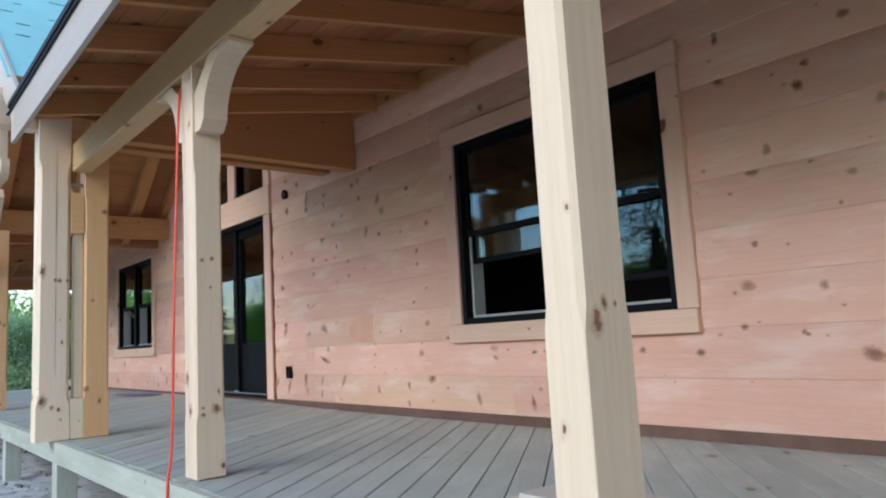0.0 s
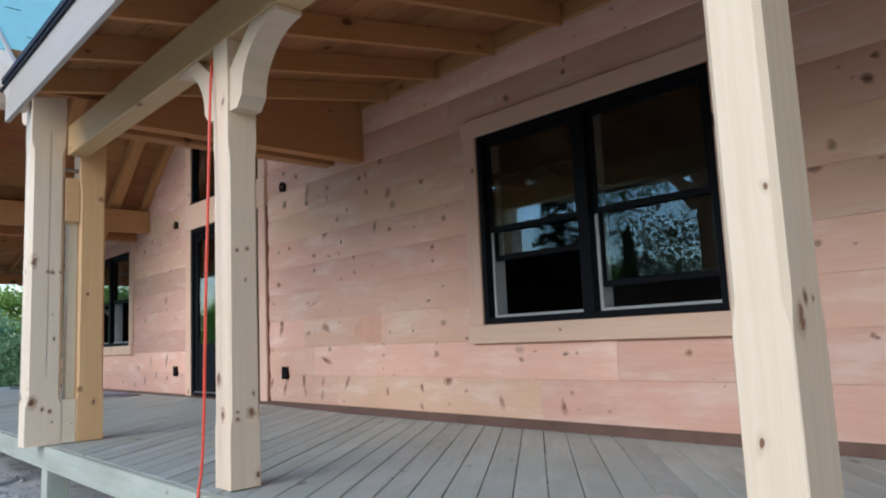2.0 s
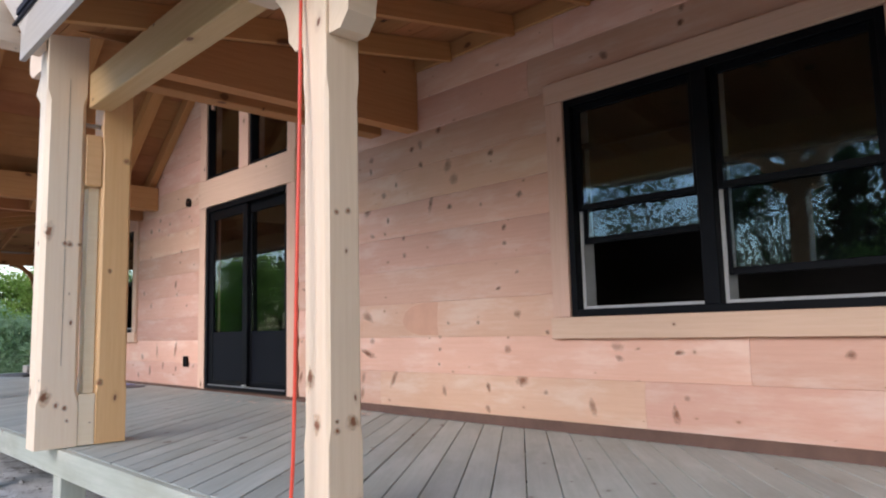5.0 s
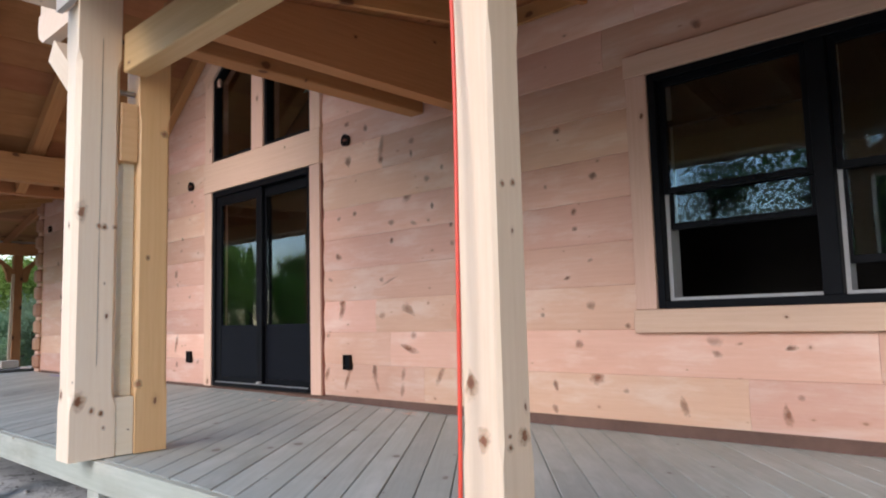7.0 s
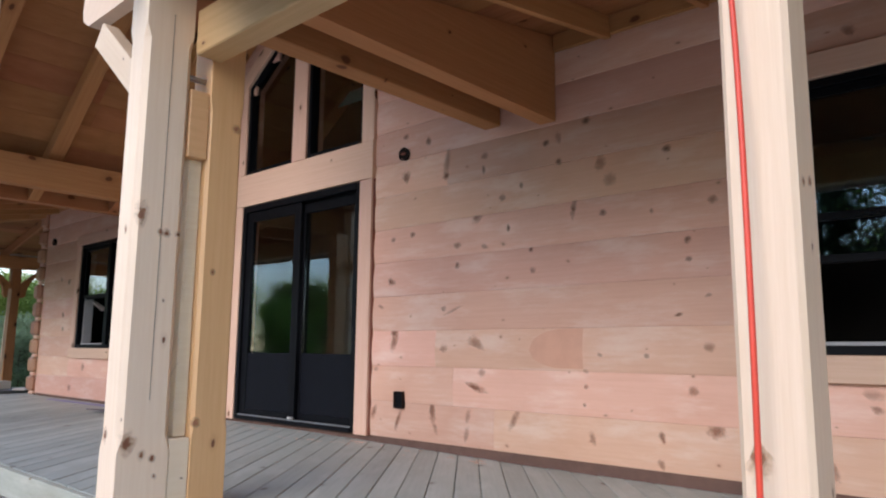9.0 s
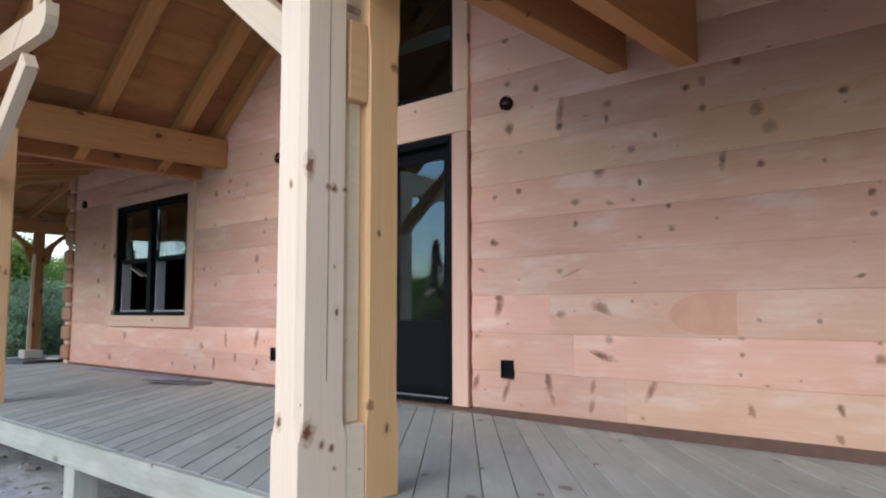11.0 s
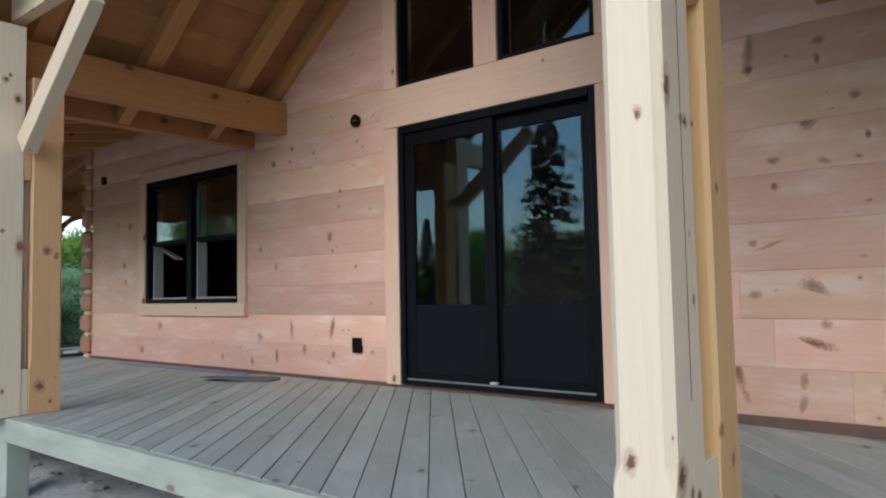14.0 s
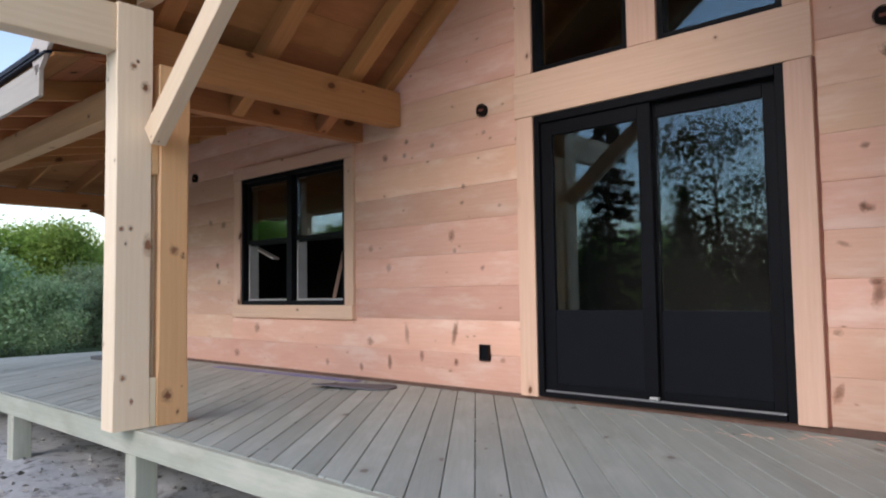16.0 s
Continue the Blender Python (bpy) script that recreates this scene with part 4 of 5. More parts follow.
def under_deck():
    tagged(timber("rim_joist", (EDGE - 0.026, DECK_Y0, 0.771), (EDGE - 0.026, DECK_Y1 - 0.03, 0.771), 0.04, 0.149, RIM, None, bevel=0.003), "greenish treated rim joist on the deck edge", "joist", kind="structure")
    for k in range(-3, 9):
        y = 0.35 + 2.235 * k
        z0 = ground_height(1.42, y) - 0.08
        tagged(timber("deck_pier", (1.42, y, z0), (1.42, y, 0.694), 0.14, 0.14, RIM, None, bevel=0.005), "stubby treated deck pier standing in the soil", "pier", "deck piers")
    for x in (2.0, 2.6, 3.2):
        tagged(timber("joist", (x, DECK_Y0 + 0.05, 0.705), (x, DECK_Y1 - 0.05, 0.705), 0.04, 0.14, RIM), "treated joist under the deck", "joist", kind="structure")
    tagged(timber("rim_end", (EDGE + 0.02, DECK_Y1 - 0.05, 0.745), (9.0, DECK_Y1 - 0.05, 0.745), 0.04, 0.148, RIM), "treated rim joist at the end of the deck", "joist", kind="structure")
    # skirt of the house below the deck, near-black for the shade there
    tagged(block("foundation", WALL + 0.04, WALL + 0.2, Y_LO, Y_HI, -0.3, 0.80, UNLIT_BLACK), "foundation under the house wall, under-deck shade in its near-black colour", "foundation", kind="structure")


under_deck()


# ---- things on the deck ----
def hanging_cord():
    cu = bpy.data.curves.new("extension_cord", "CURVE")
    cu.dimensions, cu.bevel_depth, cu.bevel_resolution = "3D", 0.0065, 2
    sp = cu.splines.new("NURBS")
    pts = [(1.46, 4.66, 2.84), (1.43, 4.61, 2.78), (1.41, 4.585, 2.6), (1.39, 4.56, 2.2), (1.37, 4.55, 1.7), (1.362, 4.55, 1.25), (1.352, 4.55, 0.95), (1.333, 4.55, 0.862), (1.328, 4.545, 0.8), (1.326, 4.54, 0.5), (1.32, 4.5, 0.25), (1.28, 4.4, 0.1)]
    sp.points.add(len(pts) - 1)
    for q, p in zip(sp.points, pts):
        q.co = (*p, 1)
    sp.use_endpoint_u, sp.order_u = True, 3
    cu.materials.append(CORD)
    tmp = new("cord_curve", cu)
    me = bpy.data.meshes.new_from_object(tmp.evaluated_get(bpy.context.evaluated_depsgraph_get()))
    bpy.data.objects.remove(tmp)
    bpy.data.curves.remove(cu)
    me.name = "extension_cord"
    for poly in me.polygons:
        poly.use_smooth = True
    tagged(place("extension_cord", me), "bright red-orange extension cord hanging from the knee brace", "cord")


hanging_cord()


def board_stack():
    rows = ((2.10, 2.63, 0.0, -88, 0.58, 0.27), (2.13, 2.66, 1.0, -86, 0.56, 0.27), (2.09, 2.62, 2.0, -91, 0.52, 0.25))
    for x, y, k, a, ln, w in rows:
        bm = bmesh.new()
        add_box(bm, -ln / 2, ln / 2, -w / 2, w / 2, 0, 0.021, 0.003)
        tagged(link("loose_board", bm, WHITE, None, pose(x, y, DECK_Z - 0.008 + 0.0215 * k, 0, 0, a)), "pale primed board offcut in a low stack on the deck", "board", "stack of siding offcuts")


board_stack()


def floor_mat():
    """A dark grey sheet with one rounded end, its corner turned up."""
    bm = bmesh.new()
    pts = []
    ln, w = 0.70, 0.30
    for i in range(13):
        a = -math.pi / 2 + math.pi * i / 12
        pts.append((ln / 2 - w / 2 + w / 2 * math.cos(a), w / 2 * math.sin(a)))
    pts += [(-ln / 2 + 0.06, w / 2), (-ln / 2, w / 2 - 0.03), (-ln / 2, -w / 2)]
    a = [bm.verts.new((x, y, 0.002 + (0.03 if x < -0.3 and y < 0 else 0))) for x, y in pts]
    b = [bm.verts.new((v.co.x, v.co.y, v.co.z + 0.012)) for v in a]
    k = len(pts)
    for i in range(k):
        bm.faces.new((a[i], a[(i + 1) % k], b[(i + 1) % k], b[i]))
    bm.faces.new(a[::-1]), bm.faces.new(b)
    tagged(link("floor_mat", bm, plain("grey_rubber_sheet", (0.13, 0.12, 0.13), 0.8, bump=0.2), None, pose(3.38, 11.80, DECK_Z + 0.001, 0, 0, -66)), "dark grey rubber sheet with a rounded end lying on the deck", "mat")
    bm = bmesh.new()
    add_box(bm, -0.045, 0.045, -1.15, 1.15, 0, 0.008, 0.002)
    tagged(link("plastic_strip", bm, plain("blue_violet_film", (0.16, 0.17, 0.36), 0.4), None, pose(3.60, 13.25, DECK_Z + 0.001, 0, 0, 2)), "thin blue-violet plastic strip lying along the wall", "plastic strip")


floor_mat()


def far_clutter():
    tagged(block("lumber_offcut", 3.45, 3.70, 16.42, 16.66, DECK_Z + 0.05, DECK_Z + 0.17, WHITE, bevel=0.006), "short thick whitish offcut on flat packs beyond the corner", "offcut")
    bm = bmesh.new()
    add_box(bm, -0.55, 0.55, -0.35, 0.35, 0, 0.045, 0.004)
    tagged(link("flat_pack", bm, plain("grey_sheet_pack", (0.10, 0.105, 0.11), 0.7), None, pose(3.70, 16.45, DECK_Z + 0.001, 0, 0, 18)), "dark flat pack of sheets lying on the deck", "sheet pack")
    bm = bmesh.new()
    add_box(bm, -0.5, 0.5, -0.09, 0.09, 0, 0.03, 0.003)
    tagged(link("loose_board", bm, WHITE, None, pose(4.05, 16.30, DECK_Z + 0.047, 0, 0, 40)), "whitish loose board across the flat pack", "board")
    tagged(timber("leaning_board", (3.775, 17.27, DECK_Z + 0.001), (3.812, 17.275, 2.5), 0.02, 0.05, POST, None), "narrow yellow board leaning against the far post", "board")


far_clutter()


def shavings():
    """Pale slivers of wood left on the deck by the door."""
    rng = random.Random(9)
    bm = bmesh.new()
    for k in range(46):
        y = rng.uniform(7.0, 10.4) if k > 16 else rng.uniform(8.2, 8.9)
        x = 3.68 - abs(rng.gauss(0, 0.09)) if k > 16 else 3.30 + 0.35 * (8.9 - y) + rng.gauss(0, 0.04)
        ln, w, a = rng.uniform(0.015, 0.09), rng.uniform(0.003, 0.01), rng.uniform(0.6, 2.2)
        m = Matrix.Translation((x, y, DECK_Z + 0.003 + deck_sag(x, y))) @ Matrix.Rotation(a, 4, "Z")
        bmesh.ops.create_cube(bm, size=1.0, matrix=m @ Matrix.Diagonal((ln, w, 0.002, 1)))
    tagged(link("wood_shavings", bm, TRIM), "pale wood shavings scattered on the deck by the wall", "shavings", kind="stuff")


shavings()


def indoor_lumber():
    """Boards that lean inside, behind the far window."""
    for y, dy, tilt in ((12.75, 0.22, 0.3), (13.05, 0.40, 0.2), (13.75, -0.25, 0.3)):
        tagged(timber("leaning_lumber", (4.5, y, 0.87), (4.5 + tilt, y + dy, 2.7), 0.13, 0.04, TRIM), "pine board leaning inside the dark room", "board", "lumber indoors")

    tagged(timber("leaning_lumber", (3.935, 14.16, 2.165), (3.935, 13.80, 2.035), 0.085, 0.02, WHITE), "short pale board end sticking out inside the window", "board", "lumber indoors")


indoor_lumber()


def stones():
    """Loose stones, clods and chips of the trampled ground, joined."""
    rng = random.Random(77)
    verts, faces = [], []
    for k in range(2600):
        x, y = rng.uniform(-1.6, 3.0), rng.uniform(1.0, 17.5)
        if rng.random() < 0.6:
            x = 1.2 + rng.gauss(0, 0.55)
        r = 0.006 + 0.026 * rng.random() ** 3
        z = ground_height(x, y) + r * 0.25
        b = len(verts)
        q = [(1, 0, 0), (-0.5, 0.87, 0), (-0.5, -0.87, 0), (0.2, 0.1, 0.75), (0.1, 0.5, 0.45), (0, 0, -0.6)]
        a, st = rng.uniform(0, 6.28), rng.uniform(0.6, 1.7)
        for u, v, w in q:
            u, v = u * st * rng.uniform(0.7, 1.2), v * rng.uniform(0.7, 1.2)
            verts.append((x + r * (u * math.cos(a) - v * math.sin(a)), y + r * (u * math.sin(a) + v * math.cos(a)), z + r * w * rng.uniform(0.6, 1.1)))
        for f in ((0, 4, 3), (4, 1, 3), (1, 2, 3), (2, 0, 3), (0, 1, 4), (1, 0, 5), (2, 1, 5), (0, 2, 5)):
            faces.append(tuple(b + i for i in f))
    me = bpy.data.meshes.new("stones")
    me.from_pydata(verts, [], faces)
    m, n, l, bsdf = mat("pale_stones")
    geo = n.new("ShaderNodeNewGeometry")
    l.new(mixed(n, l, geo.outputs["Random Per Island"], (0.10, 0.09, 0.08), (0.44, 0.42, 0.39)), bsdf.inputs["Base Color"])
    bsdf.inputs["Roughness"].default_value = 0.9
    me.materials.append(m)
    tagged(place("stones", me), "loose pale stones and clods on the bare soil", "stones", kind="stuff")


stones()


# ---- trees ----
def leaf_material(name, a, b):
    m, n, l, bsdf = mat(name)
    geo = n.new("ShaderNodeNewGeometry")
    info = n.new("ShaderNodeObjectInfo")
    col = mixed(n, l, geo.outputs["Random Per Island"], a, b)
    hsv = n.new("ShaderNodeHueSaturation")
    l.new(col, hsv.inputs["Color"])
    l.new(math_node(n, l, "ADD", math_node(n, l, "MULTIPLY", info.outputs["Random"], 0.9), 0.7), hsv.inputs["Value"])
    l.new(math_node(n, l, "ADD", math_node(n, l, "MULTIPLY", info.outputs["Random"], 0.03), 0.485), hsv.inputs["Hue"])
    l.new(hsv.outputs[0], bsdf.inputs["Base Color"])
    bsdf.inputs["Roughness"].default_value = 0.7
    bsdf.inputs["Specular IOR Level"].default_value = 0.2
    thin, mix = n.new("ShaderNodeBsdfTranslucent"), n.new("ShaderNodeMixShader")
    mix.inputs[0].default_value = 0.5
    l.new(hsv.outputs[0], thin.inputs[0])
    l.new(bsdf.outputs[0], mix.inputs[1]), l.new(thin.outputs[0], mix.inputs[2])
    l.new(mix.outputs[0], n["Material Output"].inputs[0])
    return m


LEAF = leaf_material("broad_leaves", (0.25, 0.42, 0.09), (0.41, 0.58, 0.17))
# darker leaf copy: the reflected trees' backlit shade is put into the colour
BACKLIT_LEAF = leaf_material("shaded_leaves", (0.035, 0.06, 0.022), (0.07, 0.11, 0.04))
SHRUB_LEAF = leaf_material("grey_green_leaves", (0.23, 0.35, 0.18), (0.36, 0.47, 0.29))
NEEDLE = leaf_material("fir_needles", (0.018, 0.035, 0.02), (0.04, 0.07, 0.035))
BARK = plain("grey_brown_bark", (0.12, 0.09, 0.065), 0.9, vary=0.3, scale=8, bump=0.5)


def limb(bm, p0, p1, r0, r1, sides=6):
    p0, p1 = Vector(p0), Vector(p1)
    m = along(p0, p1)
    ln = (p1 - p0).length
    ra, rb = [], []
    for i in range(sides):
        a = 2 * math.pi * i / sides
        ra.append(bm.verts.new(m @ Vector((0, r0 * math.cos(a), r0 * math.sin(a)))))
        rb.append(bm.verts.new(m @ Vector((ln, r1 * math.cos(a), r1 * math.sin(a)))))
    for i in range(sides):
        bm.faces.new((ra[i], ra[(i + 1) % sides], rb[(i + 1) % sides], rb[i]))
    bm.faces.new(rb)


def leaf_cloud(points, size, rng):
    """Small folded leaves at the given places, as plain vertex and face lists."""
    verts, faces = [], []
    for p in points:
        d = Vector((rng.gauss(0, 1), rng.gauss(0, 1), rng.gauss(0, 0.6))).normalized()
        e = d.cross(Vector((rng.gauss(0, 1), rng.gauss(0, 1), rng.gauss(0, 1)))).normalized()
        s = size * rng.uniform(0.6, 1.4)
        k = len(verts)
        up = d.cross(e) * s * 0.12
        verts += [p - d * s * 0.5, p + e * s * 0.3 + up, p + d * s * 0.5, p - e * s * 0.3 + up]
        faces += [(k, k + 1, k + 2), (k, k + 2, k + 3)]
    return verts, faces


def broad_tree(name, height, spread, count, leaf, label, seed, low=0.2, group="trees round the clearing"):
    rng = random.Random(seed)
    t = thing(name, 0, 0, 0, label, "tree" if height > 4 else "shrub", group)
    bm = bmesh.new()
    limb(bm, (0, 0, -0.2), (0.1, 0.05, height * 0.45), height * 0.018 + 0.02, height * 0.010 + 0.01, 8)
    limb(bm, (0.1, 0.05, height * 0.45), (0.0, 0.1, height * 0.92), height * 0.010 + 0.01, 0.01, 6)
    hubs = []
    for i in range(26):
        a, f = rng.uniform(0, 6.28), rng.uniform(low, 1.0)
        r = spread * (0.35 + 0.65 * math.sin(math.pi * min(1, (f - low) / (1 - low) * 0.8 + 0.15))) * rng.uniform(0.35, 1.0)
        tip = Vector((r * math.cos(a), r * math.sin(a), height * f))
        limb(bm, (0.05, 0.03, max(0.1, height * f * 0.72)), tip, height * 0.006, 0.004, 4)
        hubs.append(tip)
    link("trunk", bm, BARK, t)
    pts = []
    for i in range(count):
        h = rng.choice(hubs)
        c = height * 0.085 + 0.1
        pts.append(h + Vector((rng.gauss(0, c), rng.gauss(0, c), rng.gauss(0, c * 0.75))))
    me = bpy.data.meshes.new("crown")
    v, f = leaf_cloud(pts, leaf, rng)
    me.from_pydata([tuple(p) for p in v], [], f)
    me.materials.append({"shrub": SHRUB_LEAF, "open_tree": BACKLIT_LEAF, "bare_tree": BACKLIT_LEAF}.get(name, LEAF))
    place("crown", me, t, None, "loose clumps of green leaves")
    return t


def fir_tree(height, count, seed):
    rng = random.Random(seed)
    t = thing("fir_tree", 0, 0, 0, "dark tapering fir tree at the clearing's edge", "tree", "trees round the clearing")
    bm = bmesh.new()
    limb(bm, (0, 0, -0.2), (0, 0, height), height * 0.016, 0.01, 8)
    pts = []
    f = 0.08
    while f < 0.99:
        reach = height * 0.23 * (1 - f) ** 0.8 + 0.1
        for k in range(6):
            a = rng.uniform(0, 6.28)
            r = reach * rng.uniform(0.7, 1.1)
            z = height * f
            tip = Vector((r * math.cos(a), r * math.sin(a), z - r * 0.18))
            limb(bm, (0, 0, z), tip, 0.03, 0.004, 3)
            for _ in range(count):
                u = rng.uniform(0.15, 1.05)
                q = Vector((0, 0, z)).lerp(tip, u)
                s = 0.06 + 0.10 * (1 - u)
                pts.append(q + Vector((rng.gauss(0, r * s), rng.gauss(0, r * s), rng.gauss(-0.05, 0.08))))
        f += 0.032
    link("trunk", bm, BARK, t)
    me = bpy.data.meshes.new("crown")
    v, fc = leaf_cloud(pts, 0.20, rng)
    me.from_pydata([tuple(p) for p in v], [], fc)
    me.materials.append(NEEDLE)
    place("crown", me, t, None, "drooping boughs of dark needles")
    return t


def woods():
    rng = random.Random(21)
    a = broad_tree("leafy_tree", 8.5, 3.4, 14000, 0.27, "tall leafy green tree at the clearing's edge", 1)
    b = broad_tree("leafy_tree", 6.5, 2.8, 13000, 0.23, "rounded leafy green tree at the clearing's edge", 2, 0.12)
    c = broad_tree("shrub", 2.6, 1.7, 9000, 0.12, "dense green shrub in the rough grass", 3, 0.05, "shrubs behind the house")
    d = broad_tree("bare_tree", 7.0, 2.6, 900, 0.14, "thin half-bare young tree", 5, 0.3)
    e = fir_tree(10.0, 42, 4)
    f = broad_tree("open_tree", 8.0, 3.8, 7500, 0.22, "airy leafy tree with sky showing through its crown", 9, 0.15)
    homes = {}

    def put(t, x, y, s):
        m = Matrix.Translation((x, y, ground_height(x, y) - 0.02)) @ Matrix.Rotation(rng.uniform(0, 6.28), 4, "Z")
        if t in homes:
            o = copy_thing(t, m)
        else:
            homes[t], o = m, None
        (o or t).matrix_basis = m @ Matrix.Diagonal((s, s, s * rng.uniform(0.92, 1.08), 1))
    # beyond the far end of the porch
    for k in range(17):
        put(c, 2.0 + 1.15 * k + rng.uniform(-0.5, 0.5), 25.5 + rng.uniform(-1.5, 2.5), rng.uniform(0.55, 0.95))
    for k in range(14):
        put((a, b)[k % 2], -1.0 + 2.5 * k + rng.uniform(-0.8, 0.8), 33 + rng.uniform(-2.5, 4), rng.uniform(0.40, 0.58))
    for k in range(12):
        put((a, b)[k % 2], -6 + 5 * k + rng.uniform(-1.5, 1.5), 47 + rng.uniform(-3, 6), rng.uniform(0.5, 0.72))
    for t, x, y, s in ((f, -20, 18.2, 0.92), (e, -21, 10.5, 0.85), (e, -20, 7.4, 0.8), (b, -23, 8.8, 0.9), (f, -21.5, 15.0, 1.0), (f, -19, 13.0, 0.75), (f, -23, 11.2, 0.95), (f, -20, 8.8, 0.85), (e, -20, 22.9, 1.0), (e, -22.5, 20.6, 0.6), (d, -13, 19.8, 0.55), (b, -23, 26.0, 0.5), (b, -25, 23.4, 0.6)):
        put(t, x, y, s)
    # across the yard, behind whoever walks here
    for k in range(15):
        y = -14 + 3.4 * k + rng.uniform(-1, 1)
        if y > 10.5:
            continue
        put((e, a, b, e, d)[k % 5], -19 - rng.uniform(0, 5), y, rng.uniform(0.45, 0.75))
    for k in range(22):
        y = -16 + 2.6 * k + rng.uniform(-1, 1)
        put((a, e, b)[k % 3], -30 - rng.uniform(0, 6), y, rng.uniform(0.6, 0.85) if y < 14 else rng.uniform(0.34, 0.46))
    for k in range(26):
        put((b, a, b, e)[k % 4], -6 - 1.2 * k + rng.uniform(-0.6, 0.6), 43 - 0.55 * k + rng.uniform(-2.5, 2.5), rng.uniform(0.45, 0.62))
    for k in range(8):
        put((a, b, e)[k % 3], -14 + 5 * k, -26 - rng.uniform(0, 6), rng.uniform(0.6, 0.9))


woods()


# ---- knots in the timber ----
def knot(parent, m, w, h, halo, rng):
    """A shallow lens of dark heartwood with a paler ring; m: its pose, Z outwards."""
    n = 14
    bm = bmesh.new()
    wob = [1 + rng.uniform(-0.2, 0.2) for _ in range(n)]
    tear, lean = rng.uniform(0.1, 0.75) * rng.choice((-1, 1)), rng.uniform(-0.5, 0.5)
    if max(w, h) < 1.3 * min(w, h):
        tear, lean = tear * 0.35, lean * 0.3

    def ring(f, z):
        out = []
        for i in range(n):
            c, s = math.cos(2 * math.pi * i / n) * wob[i] * f, math.sin(2 * math.pi * i / n) * wob[(i * 3) % n if f < 1 else i] * f
            # a tail towards one end of the longer side
            if h >= w:
                c = c * (1 - tear * s) + lean * s * s
            else:
                s = s * (1 - tear * c) + lean * c * c
            out.append(bm.verts.new((w / 2 * c, h / 2 * s, z)))
        return out
    rings = [ring(1.28, 0.0), ring(1.18, 0.0007), ring(0.95, 0.0008), ring(0.85, 0.0013), ring(0.4, 0.0016)]
    for k, (a, b) in enumerate(zip(rings, rings[1:])):
        for i in range(n):
            bm.faces.new((a[i], a[(i + 1) % n], b[(i + 1) % n], b[i]))
    bm.faces.new(rings[-1])
    ob = link("knot", bm, halo, parent, m)
    return ob


FACE_X = Matrix(((0, 0, -1), (-1, 0, 0), (0, 1, 0))).to_4x4()   # outwards along -x
FACE_Y = Matrix(((1, 0, 0), (0, 0, -1), (0, 1, 0))).to_4x4()    # outwards along -y


def bulge(h):
    """How far a siding board stands out at height h of its course."""
    u = (h - 0.115) / COURSE
    return 0.033 - (0.045 if u > 0 else 0.050) * u * u


def on_siding(y, z):
    """Pose on the bulging face of the course at z, Z outwards."""
    h = (z - BASE) % COURSE
    slope = (bulge(h + 0.002) - bulge(h - 0.002)) / 0.004
    return Matrix.Translation((WALL + 0.033 - bulge(h) - 0.0008, y, z)) @ FACE_X @ Matrix.Rotation(math.atan(slope), 4, "X")


